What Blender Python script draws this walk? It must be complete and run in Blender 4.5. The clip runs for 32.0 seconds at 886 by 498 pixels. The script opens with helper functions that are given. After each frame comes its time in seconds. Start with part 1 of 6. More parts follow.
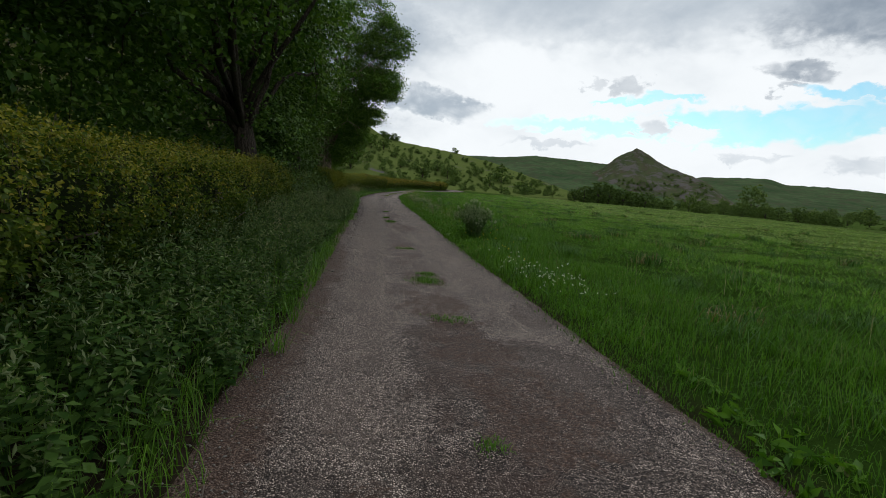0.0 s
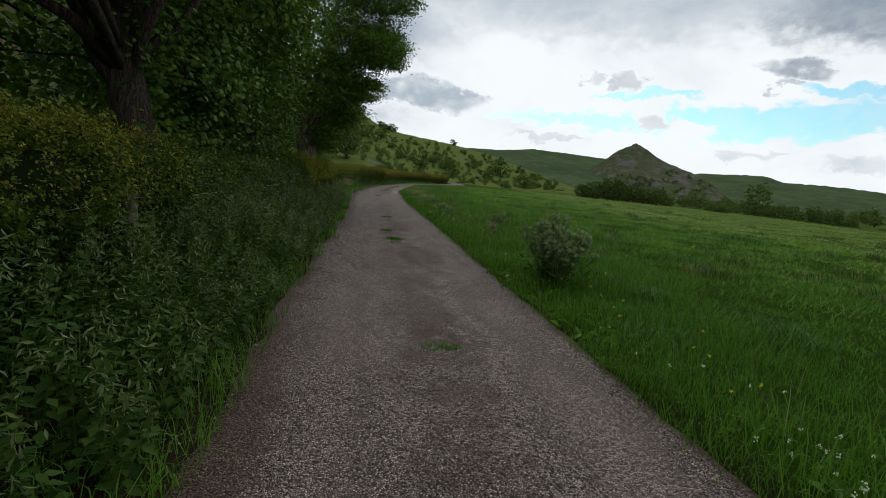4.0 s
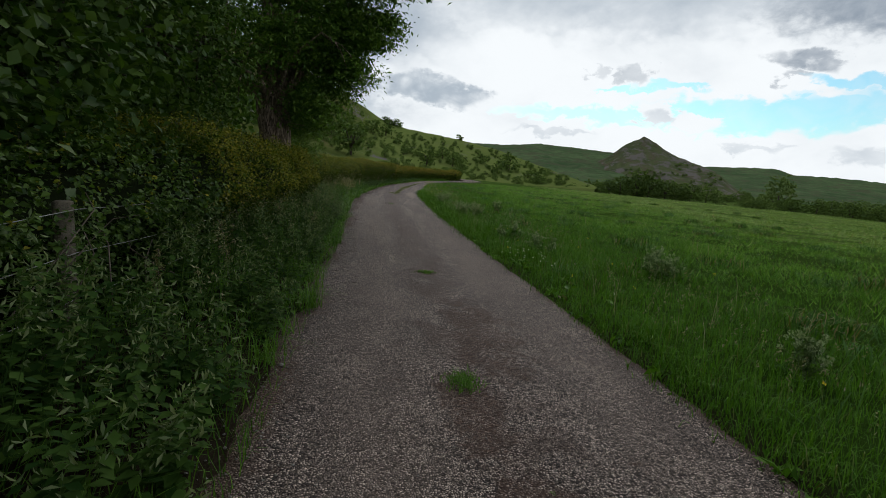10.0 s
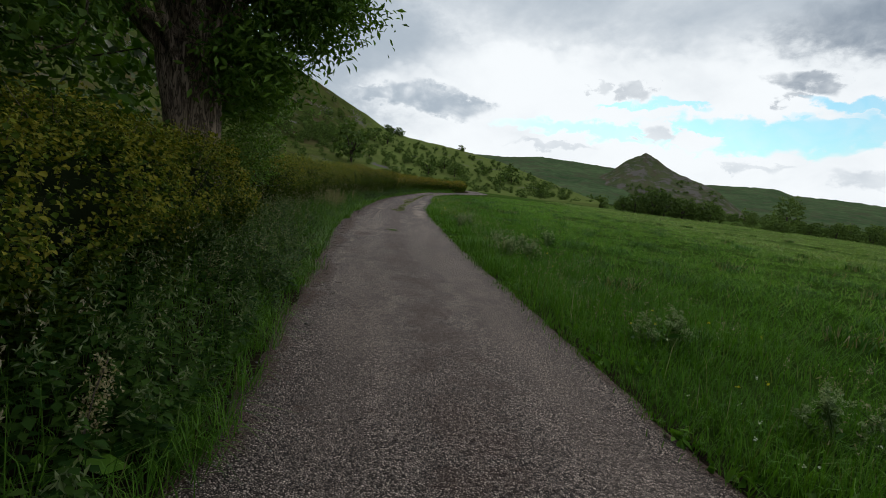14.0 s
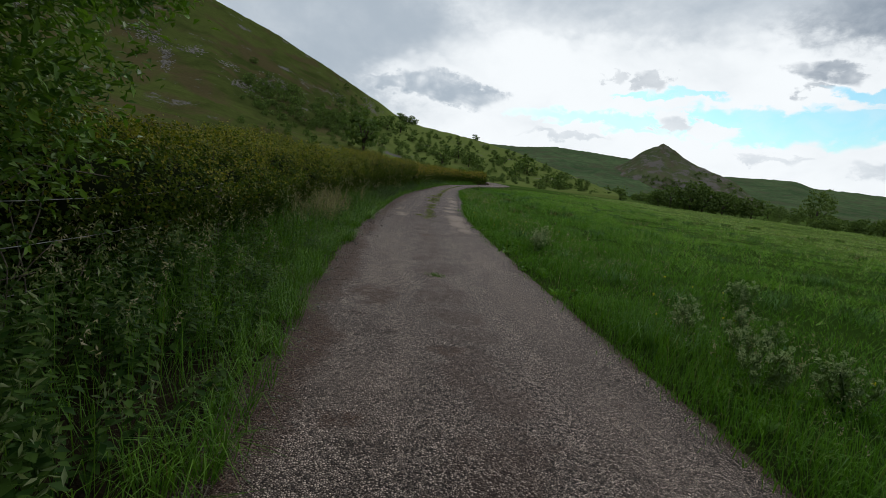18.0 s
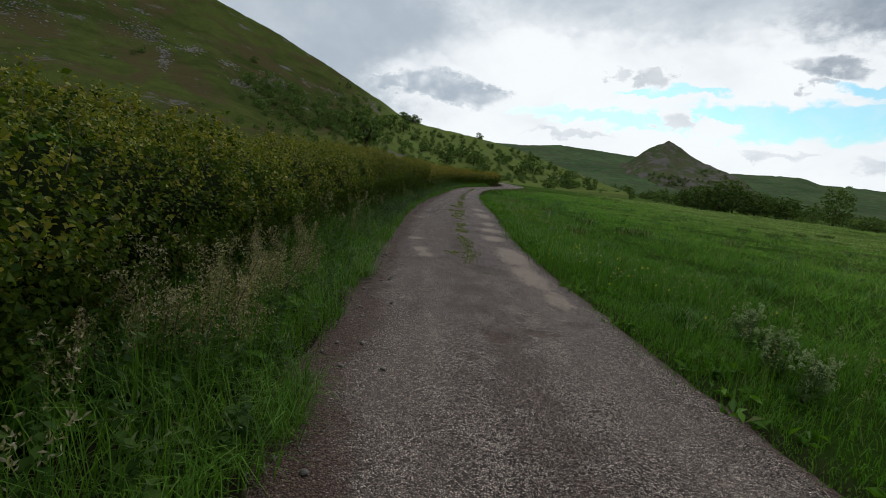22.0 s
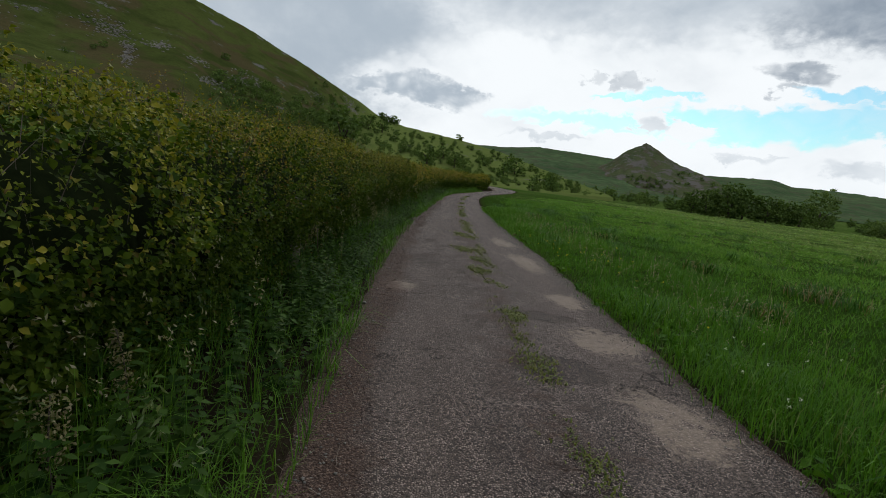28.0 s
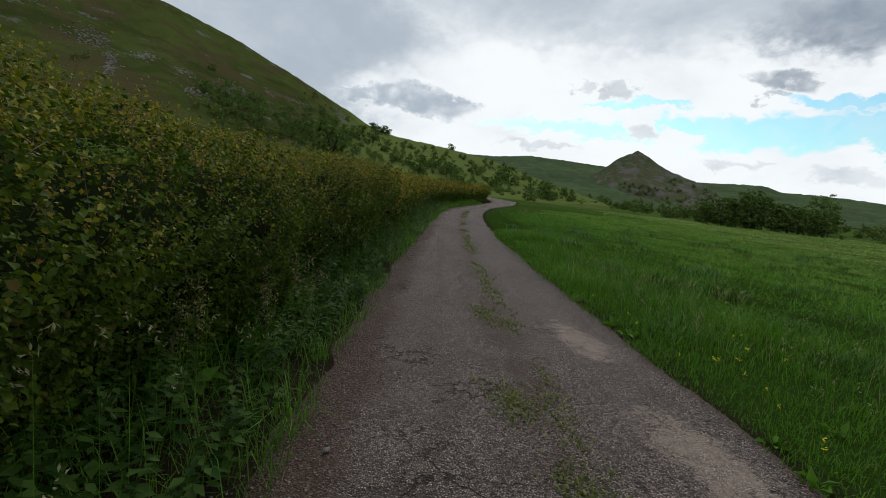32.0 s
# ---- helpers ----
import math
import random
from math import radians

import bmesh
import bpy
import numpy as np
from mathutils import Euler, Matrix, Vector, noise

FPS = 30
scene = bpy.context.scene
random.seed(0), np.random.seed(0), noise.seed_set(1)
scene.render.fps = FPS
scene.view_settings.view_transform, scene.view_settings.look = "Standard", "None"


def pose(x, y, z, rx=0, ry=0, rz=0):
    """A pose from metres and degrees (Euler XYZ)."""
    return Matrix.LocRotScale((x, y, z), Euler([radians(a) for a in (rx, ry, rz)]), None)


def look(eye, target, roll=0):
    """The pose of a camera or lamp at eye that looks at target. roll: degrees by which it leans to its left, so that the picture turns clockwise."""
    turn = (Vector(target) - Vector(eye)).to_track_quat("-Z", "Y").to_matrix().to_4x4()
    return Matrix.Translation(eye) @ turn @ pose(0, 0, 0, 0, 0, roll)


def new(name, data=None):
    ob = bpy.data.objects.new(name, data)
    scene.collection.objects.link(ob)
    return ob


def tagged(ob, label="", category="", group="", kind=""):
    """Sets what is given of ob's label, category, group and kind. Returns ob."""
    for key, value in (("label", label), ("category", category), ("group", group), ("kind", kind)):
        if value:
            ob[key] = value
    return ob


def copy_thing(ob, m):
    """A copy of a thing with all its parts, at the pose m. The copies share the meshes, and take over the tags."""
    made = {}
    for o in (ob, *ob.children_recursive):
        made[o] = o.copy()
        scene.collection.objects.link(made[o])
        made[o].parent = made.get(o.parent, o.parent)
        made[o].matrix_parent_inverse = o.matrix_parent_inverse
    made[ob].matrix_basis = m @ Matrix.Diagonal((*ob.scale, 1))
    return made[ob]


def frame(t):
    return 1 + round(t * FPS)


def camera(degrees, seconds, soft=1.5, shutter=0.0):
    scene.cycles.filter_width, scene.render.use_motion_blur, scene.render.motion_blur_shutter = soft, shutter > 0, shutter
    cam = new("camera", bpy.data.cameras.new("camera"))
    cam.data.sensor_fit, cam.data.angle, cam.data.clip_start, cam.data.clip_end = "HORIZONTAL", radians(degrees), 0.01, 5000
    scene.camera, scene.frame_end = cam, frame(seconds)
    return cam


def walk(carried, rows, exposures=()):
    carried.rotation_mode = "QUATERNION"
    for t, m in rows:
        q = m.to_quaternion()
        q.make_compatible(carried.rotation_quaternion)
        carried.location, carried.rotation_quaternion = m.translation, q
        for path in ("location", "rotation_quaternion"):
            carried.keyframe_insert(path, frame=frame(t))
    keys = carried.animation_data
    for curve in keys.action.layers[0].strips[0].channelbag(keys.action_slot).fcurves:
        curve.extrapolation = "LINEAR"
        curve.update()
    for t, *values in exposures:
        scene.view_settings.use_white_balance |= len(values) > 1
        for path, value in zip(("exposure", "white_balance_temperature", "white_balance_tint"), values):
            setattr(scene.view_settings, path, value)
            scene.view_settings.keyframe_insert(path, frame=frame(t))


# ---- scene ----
cam = camera(81.35, 32.0, soft=0.5)
PATH = [
    (0.0, pose(0.001, 0.000, 1.490, 82.79, -4.29, -6.72)),
    (0.5, pose(-0.015, 0.924, 1.483, 82.69, -4.25, -6.68)),
    (1.0, pose(-0.020, 1.845, 1.482, 82.44, -4.68, -7.00)),
    (1.5, pose(-0.040, 2.762, 1.495, 82.42, -4.63, -7.29)),
    (2.0, pose(-0.026, 3.655, 1.523, 82.46, -4.66, -8.30)),
    (2.5, pose(-0.005, 4.500, 1.538, 82.40, -4.65, -8.35)),
    (3.0, pose(-0.031, 5.318, 1.532, 82.24, -4.76, -7.96)),
    (3.5, pose(-0.059, 6.131, 1.518, 81.98, -5.04, -7.44)),
    (5.5, pose(-0.182, 9.386, 1.504, 81.95, -5.08, -6.59)),
    (6.0, pose(-0.228, 10.183, 1.503, 82.09, -4.96, -6.58)),
    (6.5, pose(-0.263, 10.969, 1.500, 82.17, -4.96, -6.80)),
    (7.0, pose(-0.321, 11.759, 1.503, 82.23, -4.91, -6.76)),
    (7.5, pose(-0.337, 12.560, 1.514, 82.19, -5.00, -6.69)),
    (8.0, pose(-0.362, 13.387, 1.528, 82.28, -4.73, -6.45)),
    (8.5, pose(-0.375, 14.228, 1.506, 82.03, -4.92, -6.51)),
    (9.0, pose(-0.411, 15.104, 1.474, 81.83, -4.78, -6.45)),
    (9.5, pose(-0.395, 15.971, 1.442, 81.53, -5.08, -6.61)),
    (10.0, pose(-0.401, 16.858, 1.458, 81.45, -4.65, -6.53)),
    (10.5, pose(-0.388, 17.694, 1.460, 81.26, -4.97, -6.56)),
    (11.0, pose(-0.381, 18.526, 1.480, 81.27, -4.85, -6.36)),
    (11.5, pose(-0.393, 19.349, 1.492, 81.35, -4.95, -6.69)),
    (12.0, pose(-0.411, 20.186, 1.509, 81.77, -5.21, -6.85)),
    (12.5, pose(-0.394, 21.004, 1.516, 82.27, -5.78, -7.05)),
    (13.0, pose(-0.396, 21.849, 1.515, 82.66, -6.23, -6.71)),
    (13.5, pose(-0.410, 22.701, 1.507, 82.69, -6.39, -6.75)),
    (14.0, pose(-0.425, 23.575, 1.498, 82.54, -6.40, -6.51)),
    (14.5, pose(-0.454, 24.465, 1.490, 82.46, -6.53, -6.60)),
    (16.5, pose(-0.608, 28.039, 1.472, 81.74, -6.34, -6.13)),
    (17.0, pose(-0.657, 28.938, 1.475, 81.59, -6.26, -5.88)),
    (17.5, pose(-0.701, 29.836, 1.476, 81.37, -6.66, -5.54)),
    (18.0, pose(-0.747, 30.756, 1.494, 81.26, -6.81, -5.15)),
    (18.5, pose(-0.855, 31.664, 1.501, 81.21, -6.64, -4.68)),
    (19.0, pose(-0.929, 32.565, 1.517, 81.04, -6.61, -4.55)),
    (19.5, pose(-1.015, 33.426, 1.501, 80.96, -6.50, -4.42)),
    (20.0, pose(-1.069, 34.286, 1.497, 81.04, -6.43, -4.47)),
    (20.5, pose(-1.092, 35.143, 1.512, 81.21, -6.32, -4.61)),
    (21.0, pose(-1.073, 35.983, 1.523, 81.24, -6.38, -4.79)),
    (21.5, pose(-1.044, 36.811, 1.524, 81.26, -6.19, -4.76)),
    (22.0, pose(-0.998, 37.624, 1.516, 81.14, -6.34, -4.82)),
    (22.5, pose(-0.978, 38.437, 1.502, 81.12, -6.29, -4.76)),
    (23.0, pose(-0.956, 39.248, 1.496, 81.07, -6.62, -4.82)),
    (23.5, pose(-0.963, 40.055, 1.494, 81.01, -6.37, -4.99)),
    (24.0, pose(-0.940, 40.862, 1.489, 80.88, -6.45, -5.42)),
    (24.5, pose(-0.938, 41.671, 1.488, 81.05, -6.59, -5.68)),
    (25.0, pose(-0.954, 42.461, 1.492, 81.00, -6.85, -6.21)),
    (25.5, pose(-0.983, 43.222, 1.506, 81.07, -6.88, -6.44)),
    (27.5, pose(-0.758, 45.943, 1.486, 81.42, -6.60, -7.16)),
    (28.0, pose(-0.706, 46.735, 1.481, 81.59, -6.43, -7.13)),
    (28.5, pose(-0.663, 47.595, 1.486, 81.56, -6.56, -7.04)),
    (29.0, pose(-0.618, 48.433, 1.492, 81.69, -6.31, -7.11)),
    (29.5, pose(-0.526, 49.258, 1.505, 81.81, -6.19, -7.17)),
    (30.0, pose(-0.433, 50.102, 1.513, 82.03, -6.04, -7.26)),
    (30.5, pose(-0.320, 50.946, 1.517, 82.17, -6.31, -7.52)),
    (31.0, pose(-0.213, 51.793, 1.518, 82.38, -5.92, -7.73)),
    (31.5, pose(-0.079, 52.617, 1.519, 82.55, -6.16, -7.97)),
    (32.0, pose(0.003, 53.455, 1.523, 82.74, -5.76, -8.00)),
]
walk(cam, PATH)


# ---- world, sun ----
class Nodes:
    """Short hand for shader nodes."""

    def __init__(self, tree):
        self.t = tree
        tree.nodes.clear()

    def add(self, kind, **values):
        n = self.t.nodes.new(kind)
        for k, v in values.items():
            if k == "blend":
                n.blend_type = v
            elif k == "dtype":
                n.data_type = v
            elif k == "op":
                n.operation = v
            elif k == "interp":
                n.interpolation_type = v
            elif k == "dims":
                n.noise_dimensions = v
            elif k == "feature":
                n.feature = v
            elif k == "attr":
                n.attribute_name = v
        return n

    def put(self, socket, v):
        if isinstance(v, bpy.types.NodeSocket):
            self.t.links.new(v, socket)
        elif v is not None:
            socket.default_value = v

    def m(self, op, a, b=None, c=None):
        n = self.add("ShaderNodeMath", op=op)
        for i, v in enumerate((a, b, c)):
            self.put(n.inputs[i], v)
        return n.outputs[0]

    def ramp(self, v, a, b, lo=0.0, hi=1.0):
        n = self.add("ShaderNodeMapRange", interp="SMOOTHSTEP")
        for i, s in enumerate((v, a, b, lo, hi)):
            self.put(n.inputs[i], s)
        return n.outputs[0]

    def mix(self, f, a, b, blend="MIX"):
        n = self.add("ShaderNodeMix", dtype="RGBA", blend=blend)
        self.put(n.inputs[0], f)
        for i, s in ((6, a), (7, b)):
            self.put(n.inputs[i], (*s, 1) if isinstance(s, tuple) and len(s) == 3 else s)
        return n.outputs[2]

    def noise(self, vec, scale, detail=4.0, rough=0.55, warp=0.0):
        n = self.add("ShaderNodeTexNoise")
        self.put(n.inputs["Vector"], vec)
        n.inputs["Scale"].default_value = scale
        n.inputs["Detail"].default_value = detail
        n.inputs["Roughness"].default_value = rough
        n.inputs["Distortion"].default_value = warp
        return n.outputs["Fac"]

    def voronoi(self, vec, scale, feature="F1", out="Distance"):
        n = self.add("ShaderNodeTexVoronoi", feature=feature)
        self.put(n.inputs["Vector"], vec)
        n.inputs["Scale"].default_value = scale
        return n.outputs[out]

    def bump(self, h, strength, dist):
        n = self.add("ShaderNodeBump")
        n.inputs["Strength"].default_value = strength
        n.inputs["Distance"].default_value = dist
        self.put(n.inputs["Height"], h)
        return n.outputs[0]


world = bpy.data.worlds.new("world")
scene.world = world
world.use_nodes = True
W = Nodes(world.node_tree)
coord = W.add("ShaderNodeTexCoord").outputs["Generated"]
xyz = W.add("ShaderNodeSeparateXYZ")
W.put(xyz.inputs[0], coord)
wx, wy, wz = xyz.outputs
az = W.m("MULTIPLY", W.m("ARCTAN2", wx, wy), 57.2958)
el = W.m("MULTIPLY", W.m("ARCSINE", wz), 57.2958)
flat = W.add("ShaderNodeCombineXYZ")
W.put(flat.inputs[0], W.m("MULTIPLY", az, 0.06))
W.put(flat.inputs[1], W.m("MULTIPLY", el, 0.09))
n_big = W.noise(flat.outputs[0], 1.3, 7, 0.55, 0.3)
n_small = W.noise(flat.outputs[0], 3.2, 8, 0.62, 0.2)
n_fine = W.noise(flat.outputs[0], 5.5, 9, 0.6, 0.5)
n_edge = W.noise(flat.outputs[0], 11.0, 9, 0.62, 0.3)
billow = W.m("SUBTRACT", W.m("ADD", W.voronoi(flat.outputs[0], 7.0), W.m("MULTIPLY", W.voronoi(flat.outputs[0], 16.0), 0.5)), 0.55)
az_w = W.m("ADD", az, W.m("ADD", W.m("MULTIPLY", W.m("SUBTRACT", n_small, 0.5), 7.0), W.m("MULTIPLY", W.m("SUBTRACT", n_edge, 0.5), 4.5)))
el_w = W.m("ADD", el, W.m("ADD", W.m("MULTIPLY", W.m("SUBTRACT", n_small, 0.5), 2.6), W.m("ADD", W.m("MULTIPLY", W.m("SUBTRACT", n_edge, 0.5), 1.8), W.m("MULTIPLY", billow, 1.1))))


def blob(a, e, ra, re, soft=0.55):
    """A soft patch of cloud or of clear sky about azimuth a and height e, in degrees."""
    dx = W.m("POWER", W.m("DIVIDE", W.m("SUBTRACT", az_w, a), ra), 2.0)
    dy = W.m("POWER", W.m("DIVIDE", W.m("SUBTRACT", el_w, e), re), 2.0)
    return W.ramp(W.m("ADD", dx, dy), 1.0 + soft, 1.0 - soft)


sky = W.add("ShaderNodeTexSky")
sky.sky_type, sky.sun_disc = "NISHITA", False
sky.sun_elevation, sky.sun_rotation = radians(41.5), radians(10)
blue = W.mix(1.0, sky.outputs[0], (0.076, 0.116, 0.118), "MULTIPLY")
wisp = W.ramp(n_fine, 0.35, 0.75)
def most(*values):
    top = values[0]
    for v in values[1:]:
        top = W.m("MAXIMUM", top, v)
    return top


gap = most(blob(22, 7.2, 9, 0.9, 0.6), blob(35, 7.7, 9, 1.7, 0.4), blob(47, 8.0, 9, 2.3, 0.4), blob(29, 10.3, 3.4, 0.45, 0.6), blob(24.6, 9.9, 3.0, 0.3, 0.7), blob(46, 10.9, 6, 0.6, 0.6))
puffs = most(blob(28.2, 7.8, 2.2, 1.2, 0.4), blob(31.6, 6.9, 2.2, 0.9, 0.4), blob(45.8, 5.3, 3.6, 1.7, 0.35), blob(18, 6.4, 3.5, 0.6, 0.6), blob(38.5, 9.9, 5.0, 0.35, 0.7))
gap = W.m("MULTIPLY", W.m("MULTIPLY", gap, W.m("SUBTRACT", 1.0, puffs)), W.m("SUBTRACT", 1.0, W.m("MULTIPLY", wisp, 0.22)))
grey = W.ramp(el_w, 11.5, 19.0, 0.0, 0.74)
grey = W.m("MAXIMUM", grey, W.m("MULTIPLY", blob(-8, 13.0, 16, 8.0, 0.9), 1.05))
bright = W.m("MAXIMUM", blob(4.5, 9.3, 7.5, 3.0, 0.8), blob(20, 11.5, 18, 3.2, 0.9))
grey = W.m("MULTIPLY", grey, W.m("SUBTRACT", 1.0, W.m("MULTIPLY", bright, 0.85)))
body = W.m("MULTIPLY", W.m("SUBTRACT", n_fine, 0.5), 1.3)
grey = W.m("MAXIMUM", grey, W.m("MULTIPLY", most(blob(2.8, 9.0, 3.6, 1.5, 0.7), blob(7.2, 8.5, 3.2, 1.4, 0.7), blob(-2.5, 8.8, 3.0, 0.9, 0.8)), W.m("ADD", 0.74, W.m("ADD", W.m("MULTIPLY", body, 0.9), W.m("MULTIPLY", billow, 0.5)))))
grey = W.m("MAXIMUM", grey, W.m("MULTIPLY", most(blob(28.4, 7.3, 1.8, 0.7, 0.8), blob(36.5, 4.7, 2.4, 0.45, 0.7), blob(46.5, 4.6, 3.0, 0.8, 0.8), blob(18, 5.4, 4.0, 0.4, 0.8)), 0.42))
dark = most(blob(45.5, 16.8, 8.5, 2.3, 0.85), blob(40, 12.6, 3.0, 0.9, 0.8), W.m("MULTIPLY", blob(38.8, 11.1, 1.1, 0.5, 0.8), 0.7), W.m("MULTIPLY", blob(25.2, 11.4, 1.3, 0.8, 0.7), 0.5), W.m("MULTIPLY", blob(22.0, 11.4, 0.9, 0.45, 0.7), 0.4))
dark = W.m("MULTIPLY", dark, W.m("ADD", 0.80, W.m("MULTIPLY", body, 0.8)))
grey = W.m("ADD", grey, W.m("ADD", W.m("MULTIPLY", W.m("SUBTRACT", n_big, 0.5), 1.35), W.m("MULTIPLY", body, 0.22)))
cloud = W.mix(W.ramp(grey, -0.15, 1.2), (0.93, 0.97, 1.0), (0.42, 0.49, 0.565))
cloud = W.mix(W.m("MINIMUM", W.m("MAXIMUM", dark, 0.0), 1.0), cloud, (0.26, 0.315, 0.385))
whole = W.mix(gap, cloud, blue)
back = W.add("ShaderNodeBackground")
W.put(back.inputs[0], whole)
back.inputs[1].default_value = 1.0
out = W.add("ShaderNodeOutputWorld")
W.put(out.inputs[0], back.outputs[0])

sun = new("sun", bpy.data.lights.new("sun", "SUN"))
sun.data.energy, sun.data.angle, sun.data.color = 0.9, radians(25), (1.0, 0.96, 0.9)
sun.matrix_world = look((10, 58, 52), (0, 0, 0))


# ---- materials ----
def material(name):
    mat = bpy.data.materials.new(name)
    mat.use_nodes = True
    return mat, Nodes(mat.node_tree)


def finish(n, colour, rough=0.8, normal=None, translucent=None, spec=0.3):
    p = n.add("ShaderNodeBsdfPrincipled")
    n.put(p.inputs["Base Color"], (*colour, 1) if isinstance(colour, tuple) else colour)
    n.put(p.inputs["Roughness"], rough)
    p.inputs["Specular IOR Level"].default_value = spec
    if normal is not None:
        n.put(p.inputs["Normal"], normal)
    shader = p.outputs[0]
    if translucent is not None:
        t = n.add("ShaderNodeBsdfTranslucent")
        n.put(t.inputs[0], translucent)
        mx = n.add("ShaderNodeMixShader")
        mx.inputs[0].default_value = 0.24
        n.put(mx.inputs[1], shader)
        n.put(mx.inputs[2], t.outputs[0])
        shader = mx.outputs[0]
    o = n.add("ShaderNodeOutputMaterial")
    n.put(o.inputs[0], shader)


def place(n):
    return n.add("ShaderNodeNewGeometry").outputs["Position"]


def leaf_material(name, dark_c, light_c, tip_c=None, tip_from=0.8, rough=0.5, spec=0.18, patch=1.3, slow_share=0.5):
    """Leaves: a colour for each leaf between two, some in a third, and slow changes from place to place."""
    mat, n = material(name)
    rnd = n.add("ShaderNodeNewGeometry").outputs["Random Per Island"]
    slow = n.noise(place(n), patch, 3)
    f = n.m("ADD", n.m("MULTIPLY", rnd, 0.6), n.m("MULTIPLY", slow, slow_share))
    c = n.mix(n.ramp(f, 0.15, 0.45 + slow_share), dark_c, light_c)
    if tip_c:
        c = n.mix(n.ramp(n.m("FRACT", n.m("MULTIPLY", rnd, 7.31)), tip_from, tip_from + 0.06), c, tip_c)
    finish(n, c, rough, None, n.mix(1.0, c, (1.3, 1.5, 0.6), "MULTIPLY"), spec)
    return mat


def plain_material(name, a, b, scale, rough=0.85, bump=0.3, dist=0.01, spec=0.25):
    mat, n = material(name)
    pos = place(n)
    big, fine = n.noise(pos, scale, 5), n.noise(pos, scale * 9, 6, 0.65)
    c = n.mix(n.ramp(n.m("ADD", n.m("MULTIPLY", big, 0.6), n.m("MULTIPLY", fine, 0.4)), 0.3, 0.7), a, b)
    finish(n, c, rough, n.bump(fine, bump, dist), None, spec)
    return mat


def bark_material(name, a, b):
    mat, n = material(name)
    pos = n.add("ShaderNodeTexCoord").outputs["Object"]
    s = n.add("ShaderNodeMapping")
    n.put(s.inputs[0], pos)
    s.inputs["Scale"].default_value = (1, 1, 0.16)
    ridges = n.m("ABSOLUTE", n.m("SUBTRACT", n.noise(s.outputs[0], 15, 5, 0.6, 1.1), 0.5))
    grain = n.noise(s.outputs[0], 30, 6, 0.7, 0.5)
    h = n.m("ADD", n.ramp(ridges, 0.0, 0.11), n.m("MULTIPLY", grain, 0.6))
    c = n.mix(n.ramp(h, 0.15, 1.2), a, b)
    c = n.mix(n.ramp(n.noise(pos, 2.2, 4), 0.55, 0.7), c, (0.06, 0.075, 0.035))
    finish(n, c, 0.9, n.bump(h, 0.9, 0.03), None, 0.2)
    return mat


